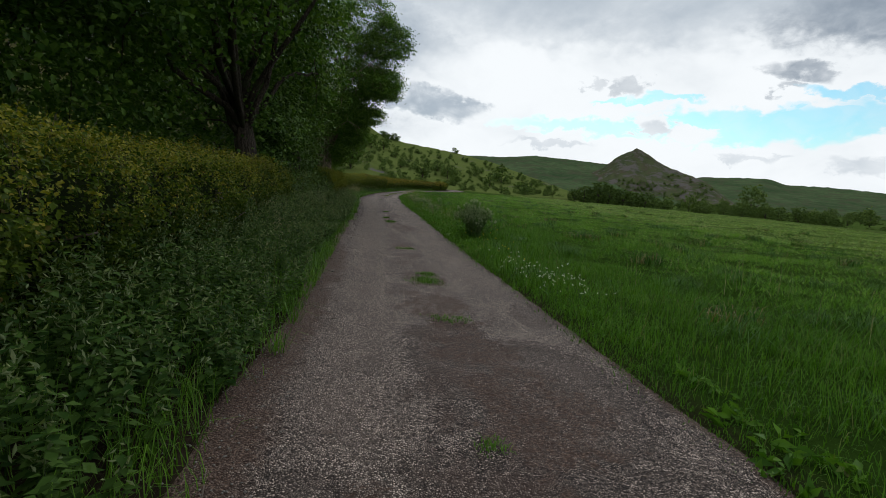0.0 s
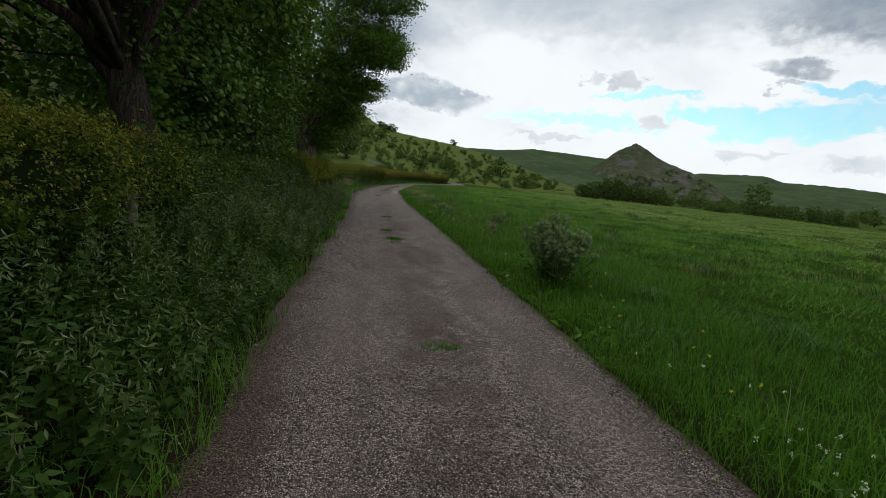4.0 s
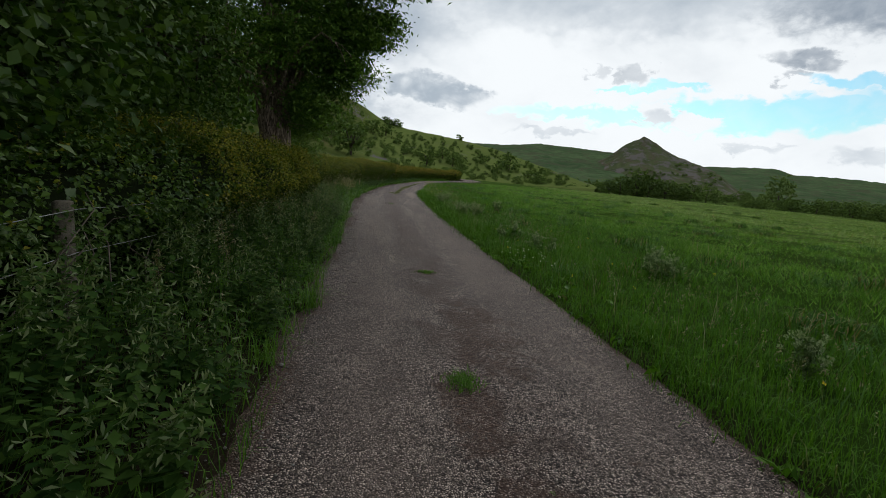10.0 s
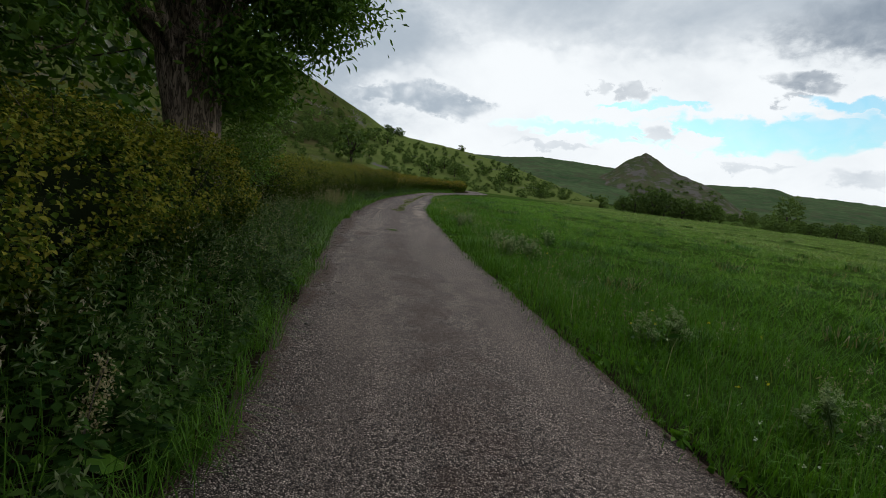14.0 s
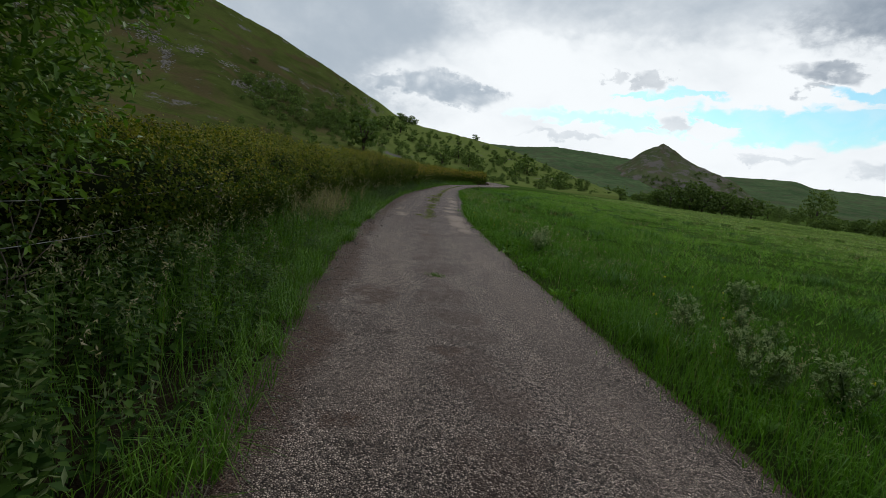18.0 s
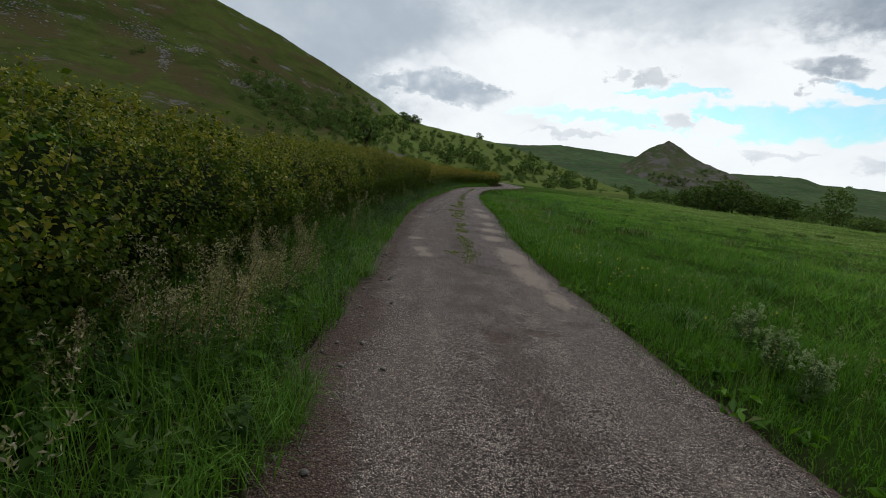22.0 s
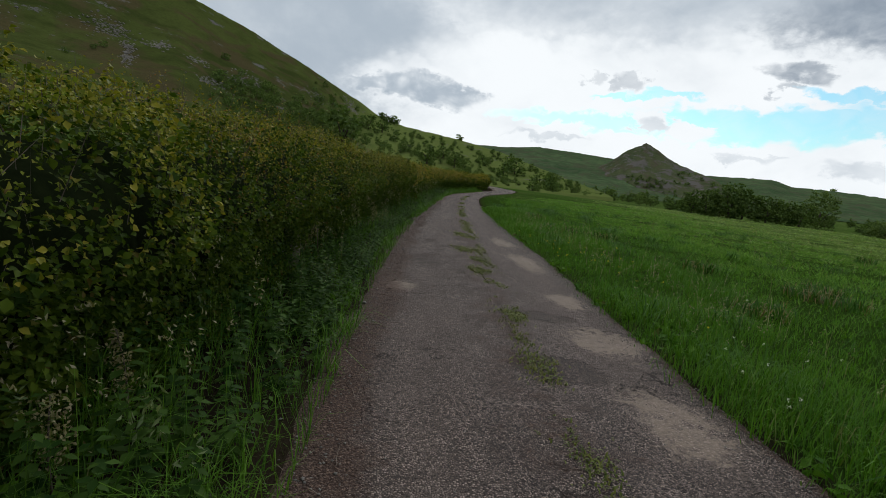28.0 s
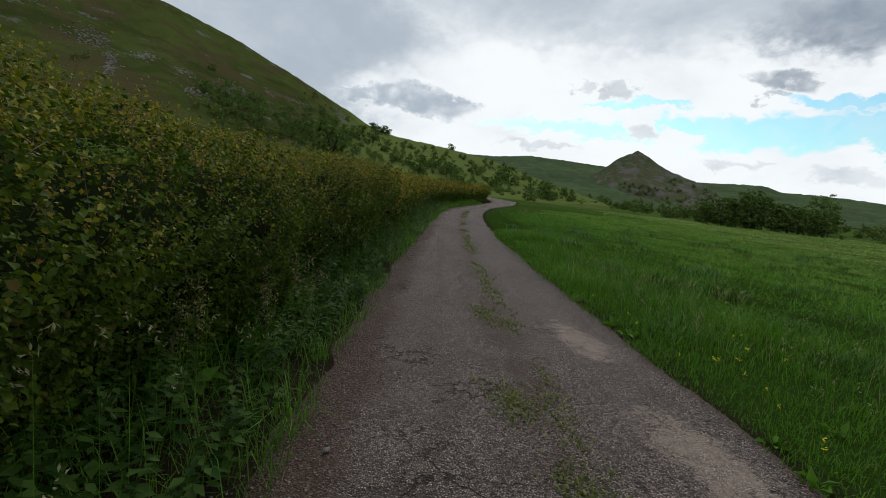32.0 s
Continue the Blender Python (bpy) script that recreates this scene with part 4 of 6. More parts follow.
def hedge_piece(y0, y1, density, size, seed, top_h, label, young=1.0, ends=(0, 0), fresh_lit_from=0.39):
    """A stretch of clipped hedge along the lane: a near-black inner sheet in place of shade, leaves on face and top,
    young shoots above.
    """
    thing = tagged(new("hedge"), label, "hedge", "roadside hedge")
    ny_ = max(int((y1 - y0) / 0.2), 6)
    yv = np.linspace(y0 + 0.35 * ends[0], y1 - 0.35 * ends[1], ny_)

    def surface(y, th, inset=0.0):
        """th: 0 at the foot of the lane side, 1 at the foot of the far side, over the top."""
        hgt = top_h + 0.16 * value_noise(y, y * 0 + 3, 2.2, seed) + 0.10 * value_noise(y, th * 6, 0.6, seed + 5) - inset
        half = 0.60 - inset
        near_end = np.minimum((y - y0) / 0.9 if ends[0] else 1.0, (y1 - y) / 0.9 if ends[1] else 1.0)
        near_end = np.sqrt(1 - (1 - np.clip(near_end, 0, 1)) ** 2)
        hgt, half = hgt * (0.45 + 0.55 * near_end), half * (0.3 + 0.7 * near_end)
        cx = left_edge(y) - hedge_gap(y) + 0.12 * value_noise(y, y * 0, 3.0, seed + 2)
        bulge = 0.24 * value_noise(y, th * 3.4, 0.95, seed + 3) + 0.20 * value_noise(y, th * 3.4, 0.42, seed + 4)
        if inset > 0.2:
            bulge = 0.75 * bulge - 0.05
        k = (0, 0.20, 0.36, 0.45, 0.56, 0.66, 0.78, 1.0)
        px = np.interp(th, k, (0.60, 0.80, 1.12, 0.86, 0.0, -0.7, -1.0, -0.8))
        pz = np.interp(th, k, (0.02, 0.34, 0.66, 0.95, 1.03, 0.98, 0.7, 0.03))
        nxv = np.interp(th, k, (0.9, 1.0, 0.9, 0.55, 0.0, -0.6, -1.0, -1.0))
        nzv = np.interp(th, k, (0.0, 0.15, 0.5, 0.85, 1.0, 0.85, 0.2, 0.0))
        reach = half + np.interp(y, [6, 12, 20, 31, 34, 46, 52, 66, 80], [0.2, 0.3, 0.42, 0.42, 0.40, 0.38, 0.36, 0.36, 0.25])
        return np.stack([cx + np.where(px > 0, reach, half) * px + bulge * nxv, y, hgt * pz + bulge * 0.7 * nzv], -1), np.stack([nxv, y * 0, nzv], -1)
    th = np.linspace(0, 1, 25)
    Y, T = np.meshgrid(yv, th, indexing="ij")
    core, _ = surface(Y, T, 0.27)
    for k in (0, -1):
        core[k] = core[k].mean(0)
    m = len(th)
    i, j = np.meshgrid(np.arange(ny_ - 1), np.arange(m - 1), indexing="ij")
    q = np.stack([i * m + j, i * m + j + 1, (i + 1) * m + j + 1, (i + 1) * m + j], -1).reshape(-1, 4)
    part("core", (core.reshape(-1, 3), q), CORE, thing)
    per = 11
    cnt = int((y1 - y0) * 3.3 * density / per)
    yl, tl = rng.uniform(y0, y1, cnt), rng.uniform(0.0, 0.74, cnt)
    p, nn = surface(yl, tl, 0.0)
    # leaves crowd on the lumps and leave the hollows between them open
    lump = value_noise(yl, tl * 3.4, 0.42, seed + 4) + 0.5 * value_noise(yl, tl * 3.4, 0.95, seed + 3)
    keep = rng.uniform(0, 1, cnt) < np.clip(0.92 + 1.0 * lump, 0.52, 1.0)
    depth = rng.uniform(-0.08, 0.19, cnt)
    # the leaves part before the fence posts
    for y_p in (20.4, 24.26, 33.5, 37.1, 52.9):
        keep &= ~((yl > y_p - 0.55) & (yl < y_p + 0.15) & (tl < 0.21) & (tl > 0.04))
    p, nn, depth = (p - nn * depth[:, None])[keep], nn[keep], depth[keep]
    # each spray is a twig that points out and up, with leaves along it
    way = unit(nn * 0.9 + rng.normal(0, 0.5, p.shape) + [0, 0, 0.45])
    along = rng.uniform(-0.5, 0.5, (len(p), per, 1)) * size * 4.4
    outer = np.repeat(depth < 0.05, per)
    p = (p[:, None] + way[:, None] * along + rng.normal(0, size * 0.5, (len(p), per, 3))).reshape(-1, 3)
    p[:, 2] = np.maximum(p[:, 2], 0.02)
    nn = np.repeat(nn, per, 0) * 0.7 + [0, 0, 0.6]
    leaf_size = size * rng.uniform(0.6, 1.25, len(p))
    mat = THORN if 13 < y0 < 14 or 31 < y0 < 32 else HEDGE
    # paler leaves higher up: fresh growth, and top light put into the colour
    fresh = outer & (np.repeat(tl[keep], per) + rng.normal(0, 0.05, len(p)) > fresh_lit_from) & (rng.uniform(0, 1, len(p)) < 0.8 * young)
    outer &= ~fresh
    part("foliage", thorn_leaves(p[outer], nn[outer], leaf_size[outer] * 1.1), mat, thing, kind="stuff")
    part("fresh_foliage", thorn_leaves(p[fresh], nn[fresh], leaf_size[fresh] * 0.95), HEDGE_FRESH_LIT, thing, "yellow-green fresh leaves, paled for the light from above", kind="stuff")
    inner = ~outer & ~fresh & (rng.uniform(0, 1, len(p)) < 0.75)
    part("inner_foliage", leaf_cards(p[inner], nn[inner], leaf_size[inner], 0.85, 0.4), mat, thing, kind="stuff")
    # young shoots stand up out of the top, with small leaves along each
    cs = int((y1 - y0) * (170 if size < 0.06 else 130 if size < 0.1 else 40) * young)
    yt, tt_ = rng.uniform(y0, y1, cs), rng.triangular(0.30, 0.47, 0.66, cs)
    tuft = value_noise(yt, tt_ * 3.4, 0.9, seed + 9)
    p, nn = surface(yt, tt_, 0.04)
    long_ = np.clip(rng.gamma(2.2, 0.05, cs) * (0.9 + 0.9 * tuft) * (1.35 if y0 > 49 else 1.0), 0.05, 0.5)
    way = unit(nn * 0.35 + [0, 0, 0.9] + rng.normal(0, 0.24, (cs, 3)))
    k = 8
    s_ = rng.uniform(0.05, 1.0, (cs, k, 1))
    q = p[:, None] + way[:, None] * s_ * long_[:, None, None] + rng.normal(0, size * 0.35, (cs, k, 3))
    q = q.reshape(-1, 3)
    small = size * np.where(s_.ravel() > 0.7, 0.55, 0.8) * rng.uniform(0.6, 1.2, cs * k)
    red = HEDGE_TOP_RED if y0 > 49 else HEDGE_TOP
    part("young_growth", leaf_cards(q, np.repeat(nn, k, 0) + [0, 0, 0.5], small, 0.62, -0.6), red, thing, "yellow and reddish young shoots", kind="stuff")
    w_ = unit(np.cross(way, rng.normal(0, 1, way.shape))) * 0.0022
    part("shoot_wood", (np.stack([p - w_, p + w_, p + way * long_[:, None]], 1).reshape(-1, 3), np.arange(cs * 3).reshape(-1, 3)), TWIG, thing, kind="stuff")
    tw = []
    for _ in range(int((y1 - y0) * 3.2)):
        y_ = rng.uniform(y0, y1)
        a_, _n = surface(np.array([y_]), np.array([rng.uniform(0.42, 0.62)]), 0.1)
        b_ = a_[0] + [rng.normal(0, 0.12), rng.normal(0, 0.15), rng.uniform(0.12, 0.32)]
        tw.append(tube(bend(a_[0], b_, 4, 0, 0.15), np.linspace(0.004, 0.0015, 4), 3))
    for _ in range(int((y1 - y0) * 2.5)):
        y_ = rng.uniform(y0, y1)
        f_ = np.array([left_edge(y_) - hedge_gap(y_) + rng.uniform(-0.2, 0.35), y_, 0.0])
        tw.append(tube(bend(f_, f_ + [rng.normal(0.1, 0.25), rng.normal(0, 0.3), rng.uniform(0.6, 1.2)], 5, 0, 0.2), np.linspace(0.022, 0.008, 5), 5))
    part("undergrowth", join(*tw), TWIG, thing, kind="stuff")
    return thing


hedge_piece(-4, 13.5, 3000, 0.037, 31, 1.66, "thick hawthorn hedge with yellowish young tops beside the lane")
hedge_piece(13.5, 22.5, 2100, 0.043, 32, 1.5, "overgrown lower hedge under the trees beside the lane", 0.1)
# pale leaves start lower here, to lighten the stretch under the trees
hedge_piece(22.5, 31.7, 3300, 0.036, 33, 1.60, "thick hawthorn hedge with yellowish young tops beside the lane", 1.0, (0, 1), 0.32)
hedge_piece(31.7, 34.3, 1900, 0.046, 38, 1.35, "dark hollow stretch of hedge behind the fence", 0.1)
hedge_piece(34.3, 50.0, 3300, 0.036, 34, 1.54, "thick hawthorn hedge with yellowish young tops beside the lane", 1.0, (1, 0))
hedge_piece(50.0, 66.0, 4000, 0.031, 35, 1.68, "tall bushy hedge with reddish young tops beside the lane", 1.0, (0, 0), 0.43)
hedge_piece(66.0, 92.0, 420, 0.075, 36, 1.55, "clipped hedge that follows the bend of the lane")
hedge_piece(92.0, 140.0, 150, 0.12, 37, 1.55, "clipped hedge that follows the bend of the lane")


# ---- verge plants ----
def verge_spots(n, y0, y1, lo, hi, power=1.0):
    """Spots on the left verge, lo to hi metres from the lane's edge."""
    y = rng.uniform(y0, y1, n)
    d = lo + (hi - lo) * rng.uniform(0, 1, n) ** power
    x = left_edge(y) - d
    return np.stack([x, y, height(x, y)], 1), d


def nettle_shape(p, h):
    """Upright nettle stems with pairs of toothed leaves; returns leaves, stems and hanging seed."""
    m = len(p)
    tops = p + np.stack([rng.normal(0, 0.10, m) + 0.06, rng.normal(0, 0.10, m), h], 1)
    lv = []
    levels = 11
    for k in range(levels):
        s = 0.2 + 0.8 * (k + rng.uniform(0, 0.6, m)) / levels
        a = rng.uniform(0, 2 * np.pi, m)
        for side in (0, np.pi):
            size = 0.082 * (1.15 - 0.55 * s) * rng.uniform(0.7, 1.2, m)
            d = np.stack([np.cos(a + side), np.sin(a + side), rng.uniform(-0.55, 0.05, m)], 1)
            c = p + (tops - p) * s[:, None] + d * size[:, None] * 0.6
            t = unit(d)
            sd = unit(np.cross(t, np.array([0, 0, 1.0]))) * size[:, None] * 0.36
            lift = np.array([0, 0, 1.0]) * size[:, None] * 0.1
            lv.append(np.stack([c - t * size[:, None] * 0.5, c + sd + lift, c + t * size[:, None] * 0.6, c - sd + lift], 1))
    v = np.concatenate(lv).reshape(-1, 3)
    i = np.arange(len(v) // 4)[:, None] * 4
    leaves = (v, np.concatenate([i + [0, 1, 2], i + [0, 2, 3]]))
    w = 0.004
    sv = np.stack([p + [w, 0, 0], p + [-w, w, 0], p + [-w, -w, 0], tops], 1).reshape(-1, 3)
    i = np.arange(m)[:, None] * 4
    stems = (sv, np.concatenate([i + [0, 1, 3], i + [1, 2, 3], i + [2, 0, 3]]))
    sm = rng.uniform(0, 1, m) < np.interp(p[:, 1], [-3, 8, 33, 38, 46, 50], [0.6, 0.85, 0.8, 0.5, 0.3, 0.12])
    q = np.repeat(tops[sm], 14, 0) - np.repeat((tops - p)[sm], 14, 0) * rng.uniform(0, 0.28, (sm.sum() * 14, 1)) + rng.normal(0, 0.028, (sm.sum() * 14, 3))
    seed = leaf_cards(q, rng.normal(0, 1, q.shape), 0.05 * rng.uniform(0.6, 1.2, len(q)), 0.28, 1.5)
    return leaves, stems, seed


np_, nd = verge_spots(7600, -3, 84, 0.28, 1.6)
clumpy = value_noise(np_[:, 0] * 1.5, np_[:, 1], 1.1, 41)
bank = np.interp(np_[:, 1], [-3, 10, 34, 36.5, 47, 50, 58, 72], [1, 1, 1, 0.35, 0.4, 0.75, 0.85, 0.5])
keep = (clumpy + rng.normal(0, 0.35, len(clumpy)) > -0.25) & (rng.uniform(0, 1, len(nd)) < bank)
np_, nd = np_[keep], nd[keep]
nh = (0.28 + 0.50 * np.clip((nd - 0.2) / 0.8, 0, 1)) * rng.uniform(0.7, 1.25, len(nd)) * np.interp(np_[:, 1], [-3, 6, 14, 30, 36, 72], [0.95, 1.05, 1.1, 1.0, 0.8, 0.85])
lf, st, sd_ = nettle_shape(np_, nh)
nettles = tagged(new("nettle_bed"), "dense bed of dark green nettles along the hedge foot", "nettles", kind="stuff")
part("leaves", lf, NETTLE, nettles, kind="stuff")
part("stems", st, NETTLE, nettles, kind="stuff")
part("seed_heads", sd_, NETTLE_SEED, nettles, "pale green hanging seed", kind="stuff")

vp, vd = verge_spots(110000, -3, 100, 0.05, 1.6, 1.6)
vh = (0.15 + 0.38 * np.clip(vd / 0.9, 0, 1)) * rng.uniform(0.5, 1.3, len(vd)) * np.interp(vp[:, 1], [33, 37, 48, 52], [1.0, 1.3, 1.3, 1.0])
thin = value_noise(vp[:, 0] * 2, vp[:, 1], 0.8, 43) + rng.normal(0, 0.3, len(vd)) > -0.35 + 0.5 * (vd < 0.18)
thin &= rng.uniform(0, 1, len(vd)) < np.interp(vp[:, 1], [-3, 8, 20, 24, 32, 35, 46, 50, 62, 70], [0.75, 0.6, 0.3, 0.5, 0.2, 1, 1, 0.4, 0.35, 0.8])
verge = tagged(new("verge_grass"), "long green verge grass drooping over the lane's edge", "grass", kind="stuff")
part("blades", blades(vp[thin], vh[thin], 0.006, 1.05), VERGE_GRASS, verge, kind="stuff")
sp, _ = verge_spots(5200, -3, 76, 0.35, 1.5)
sp = sp[(value_noise(sp[:, 0], sp[:, 1], 2.5, 44) > -0.1) & (rng.uniform(0, 1, len(sp)) < np.interp(sp[:, 1], [0, 30, 36, 40, 45, 50, 76], [0.3, 0.25, 0.5, 1, 0.8, 0.25, 0.4]))]
sh = rng.uniform(0.55, 1.0, len(sp))
part("seed_stalks", blades(sp, sh, 0.004, 0.06, 0.0), VERGE_GRASS, verge, "thin green flowering stalks", kind="stuff")
nod = rng.normal(0, 0.06, (len(sp), 1, 2))
up_ = rng.uniform(0, 1, (len(sp), 11, 1))
hp = np.concatenate([np.repeat(sp[:, None, :2], 11, 1) + nod * up_ ** 2 + rng.normal(0, 0.011, (len(sp), 11, 2)), sp[:, None, 2:] + sh[:, None, None] * 0.9 + 0.15 * up_ - 0.04 * up_ ** 2], 2).reshape(-1, 3)
part("seed_heads", leaf_cards(hp, rng.normal(0, 1, hp.shape), 0.024 * rng.uniform(0.6, 1.3, len(hp)), 0.34, -1.0), STRAW, verge, "pale seed heads", kind="stuff")


ey = np.concatenate([rng.uniform(-2, 90, 520), rng.uniform(20, 50, 260)])
ed = rng.uniform(0.06, 0.40, len(ey))
ex_ = left_edge(ey) - ed + 0.14 * value_noise(ey, ey * 0, 1.3, 46)
ok = (value_noise(ey, ey * 0 + 2, 1.4, 47) > -0.2) & (rng.uniform(0, 1, len(ey)) < np.interp(ey, [-3, 20, 24, 35, 46, 50, 60], [0.3, 0.25, 0.8, 1, 1, 0.4, 0.4]))
ep = np.stack([ex_, ey, np.maximum(height(ex_, ey), -0.01)], 1)[ok]
ep = np.repeat(ep, 22, 0) + rng.normal(0, 0.045, (len(ep) * 22, 3)) * [1, 1, 0]
part("edge_tufts", blades(ep, rng.uniform(0.16, 0.38, len(ep)), 0.007, 1.35, 0.5), VERGE_GRASS, verge, "bright tufts drooping on the lane", kind="stuff")
ty = rng.uniform(-1, 72, 2600)
tx = left_edge(ty) + rng.normal(0.08, 0.14, len(ty))
litter = tagged(new("dry_litter"), "dry stalks and leaf litter on the lane's soil edge", "litter", kind="stuff")
a_ = rng.uniform(0, np.pi, len(ty))
ln = rng.uniform(0.02, 0.09, len(ty))
lv = np.stack([np.stack([tx - np.cos(a_) * ln, ty - np.sin(a_) * ln, 0.012 + 0 * tx], 1), np.stack([tx + np.cos(a_) * ln, ty + np.sin(a_) * ln, 0.02 + 0 * tx], 1), np.stack([tx + np.cos(a_) * ln * 0.8 + 0.005, ty + np.sin(a_) * ln * 0.8 + 0.005, 0.016 + 0 * tx], 1)], 1)
part("stalks", (lv.reshape(-1, 3), np.arange(len(ty) * 3).reshape(-1, 3)), TWIG, litter, kind="stuff")


def dock_shape(h):
    """A dock: a stalk with whorls of rusty seed and broad leaves at the foot."""
    a = np.zeros(3)
    top = np.array([0.06, 0.02, h])
    stem = tube(bend(a, top, 5, 0, 0.06), np.linspace(0.006, 0.003, 5), 4)
    k = 300
    s = rng.uniform(0.45, 1, k)
    seeds = leaf_cards(top * s[:, None] + rng.normal(0, 0.042, (k, 3)) * (1.25 - s[:, None]) + np.floor(s[:, None] * 9) / 9 * [0.05, 0.03, 0] * rng.normal(0, 1, (k, 1)), rng.normal(0, 1, (k, 3)), 0.020, 0.55)
    m = 11
    ang = rng.uniform(0, 2 * np.pi, m)
    d = np.stack([np.cos(ang), np.sin(ang), rng.uniform(0.2, 0.9, m)], 1)
    leaf = leaf_cards(d * 0.13 + [0, 0, 0.05], d * 0.3 + [0, 0, 1], 0.22, 0.38)
    return stem, seeds, leaf


def dock(x, y, h, group):
    stem, seeds, leaf = dock_shape(h)
    thing = tagged(new("dock_plant"), "flowering dock with rusty yellow seed spikes", "wild plant", group)
    part("stalk", stem, TWIG, thing)
    part("seed_spike", seeds, DOCK_SEED, thing, kind="stuff")
    part("foliage", leaf, VERGE_GRASS, thing, kind="stuff")
    thing.location = (x, y, float(height(x, y)) - 0.01)
    return thing


docks = [dock(0, 0, h, "verge docks") for h in (0.62, 0.78, 0.52)]
for k, d_ in enumerate(docks):
    y_ = 40.6 + k * 0.7
    x_ = float(left_edge(y_)) - 0.85
    d_.location = (x_, y_, float(height(x_, y_)) - 0.01)
for k in range(96):
    y_ = float(rng.choice([rng.uniform(40.0, 44), rng.uniform(45, 60), rng.uniform(20, 36)], p=[0.72, 0.18, 0.10]))
    x_ = float(left_edge(y_)) - rng.uniform(0.55, 1.4)
    copy_thing(docks[k % 3], pose(x_, y_, float(height(x_, y_)) - 0.01, rng.uniform(-18, 18), rng.uniform(-18, 18), rng.uniform(0, 360)))

# ---- fence in the hedge ----
fence = tagged(new("wire_fence"), "old wire fence with weathered wooden posts along the hedge", "fence")
post_ys = [8.4, 12.4, 16.4, 20.4, 24.26, 28.8, 33.5, 37.1, 41.0, 45.0, 49.0, 52.9, 56.8, 60.2, 64.2]


def fence_x(y):
    return left_edge(y) - np.interp(y, [8, 14, 20.4, 24.26, 28.8, 33.5, 37.1, 41, 49, 52.9, 56.8, 64], [1.7, 1.62, 1.45, 1.38, 1.8, 1.72, 1.33, 1.85, 1.8, 1.0, 1.6, 1.6])


for y_ in post_ys:
    x_ = float(fence_x(y_))
    tilt = rng.normal(0, 0.03, 2)
    base = np.array([x_, y_, -0.05])
    tall = 1.14 + rng.normal(0, 0.03)
    pts = np.array([base, base + [tilt[0] * 0.5, tilt[1] * 0.5, tall * 0.5], base + [tilt[0], tilt[1], tall - 0.01], base + [tilt[0], tilt[1], tall]])
    part("post", tube(pts, [0.062, 0.06, 0.058, 0.046], 9, 0.05), POST, fence, smooth=False)
for z_ in (0.45, 0.75, 1.03):
    for a_, b_ in zip(post_ys[:-1], post_ys[1:]):
        s = np.linspace(0, 1, 7)
        yv = a_ + (b_ - a_) * s
        w = np.stack([fence_x(a_) + (fence_x(b_) - fence_x(a_)) * s + 0.066, yv, z_ - 0.05 * np.sin(s * np.pi)], 1)
        part("wire", tube(w, 0.003, 4), WIRE, fence)
part("dead_brash", join(*[tube(bend((fence_x(y_) + rng.uniform(0.0, 0.3), y_, rng.uniform(0.1, 0.6)), (fence_x(y_) + rng.uniform(-0.1, 0.35), y_ + rng.normal(0, 0.7), rng.uniform(0.5, 1.2)), 5, 0.05, 0.3), np.linspace(0.006, 0.003, 5), 5) for y_ in np.concatenate([rng.uniform(12, 15, 16), rng.uniform(19, 22, 8), rng.uniform(32, 34.5, 14), rng.uniform(44, 56, 22)])]), TWIG, fence, "bare grey dead branches caught in the wire", kind="stuff")


# ---- meadow ----
def field_spots(n, y0, y1, lo, hi, power=1.0):
    y = rng.uniform(y0, y1, n)
    d = lo + (hi - lo) * rng.uniform(0, 1, n) ** power
    x = right_edge(y) + d
    return np.stack([x, y, height(x, y)], 1), d


meadow = tagged(new("meadow_grass"), "lush bright green meadow grass with tussocks", "grass", kind="stuff")
for name, n, y0, y1, lo, hi, h0, w0, per, r0, lean in (
        ("near_tufts", 6200, -1, 70, 0.02, 2.8, 0.30, 0.0075, 14, 0.10, 1.0), ("near_blades", 46000, -1, 72, 0.0, 3.2, 0.24, 0.0075, 1, 0, 1.1),
        ("next_tufts", 5600, -1, 88, 2.3, 7, 0.30, 0.011, 13, 0.12, 1.1), ("middle_tufts", 7500, -1, 100, 5.5, 20, 0.27, 0.017, 13, 0.16, 1.3),
        ("middle_blades", 46000, -1, 100, 5.5, 20, 0.21, 0.017, 1, 0, 1.3), ("far_tufts", 9000, 4, 125, 19, 75, 0.28, 0.045, 9, 0.3, 1.6),
        ("far_blades", 40000, 4, 125, 19, 75, 0.28, 0.05, 1, 0, 1.6)):
    p, d = field_spots(n, y0, y1, lo, hi, 1.5)
    # the stretches run into one another
    p[:, 0] = np.maximum(p[:, 0] + rng.normal(0, 0.22 * lo, n), right_edge(p[:, 1]) + 0.02)
    p[:, 2], d = height(p[:, 0], p[:, 1]), p[:, 0] - right_edge(p[:, 1])
    tus = value_noise(p[:, 0], p[:, 1], 1.3, 51) + 0.6 * value_noise(p[:, 0], p[:, 1], 4.0, 52)
    hh = h0 * (0.8 + 0.8 * np.clip(tus, -0.6, 1.2)) * rng.uniform(0.6, 1.2, n) * np.clip(0.35 + d / 0.45, 0.35, 1)
    if per > 1:
        p, hh = np.repeat(p, per, 0), np.repeat(hh, per) * rng.uniform(0.5, 1.15, n * per)
        p = p + rng.normal(0, r0, p.shape) * [1, 1, 0]
    part(name, blades(p, hh, w0 * rng.uniform(0.6, 1.2, len(p)), lean, 0.4, lo > 2), GRASS_FAR_HAZED if lo > 15 else GRASS_MID_HAZED if lo > 3 else GRASS, meadow, kind="stuff")
p, d = field_spots(17000, -1, 90, 0.3, 9, 1.1)
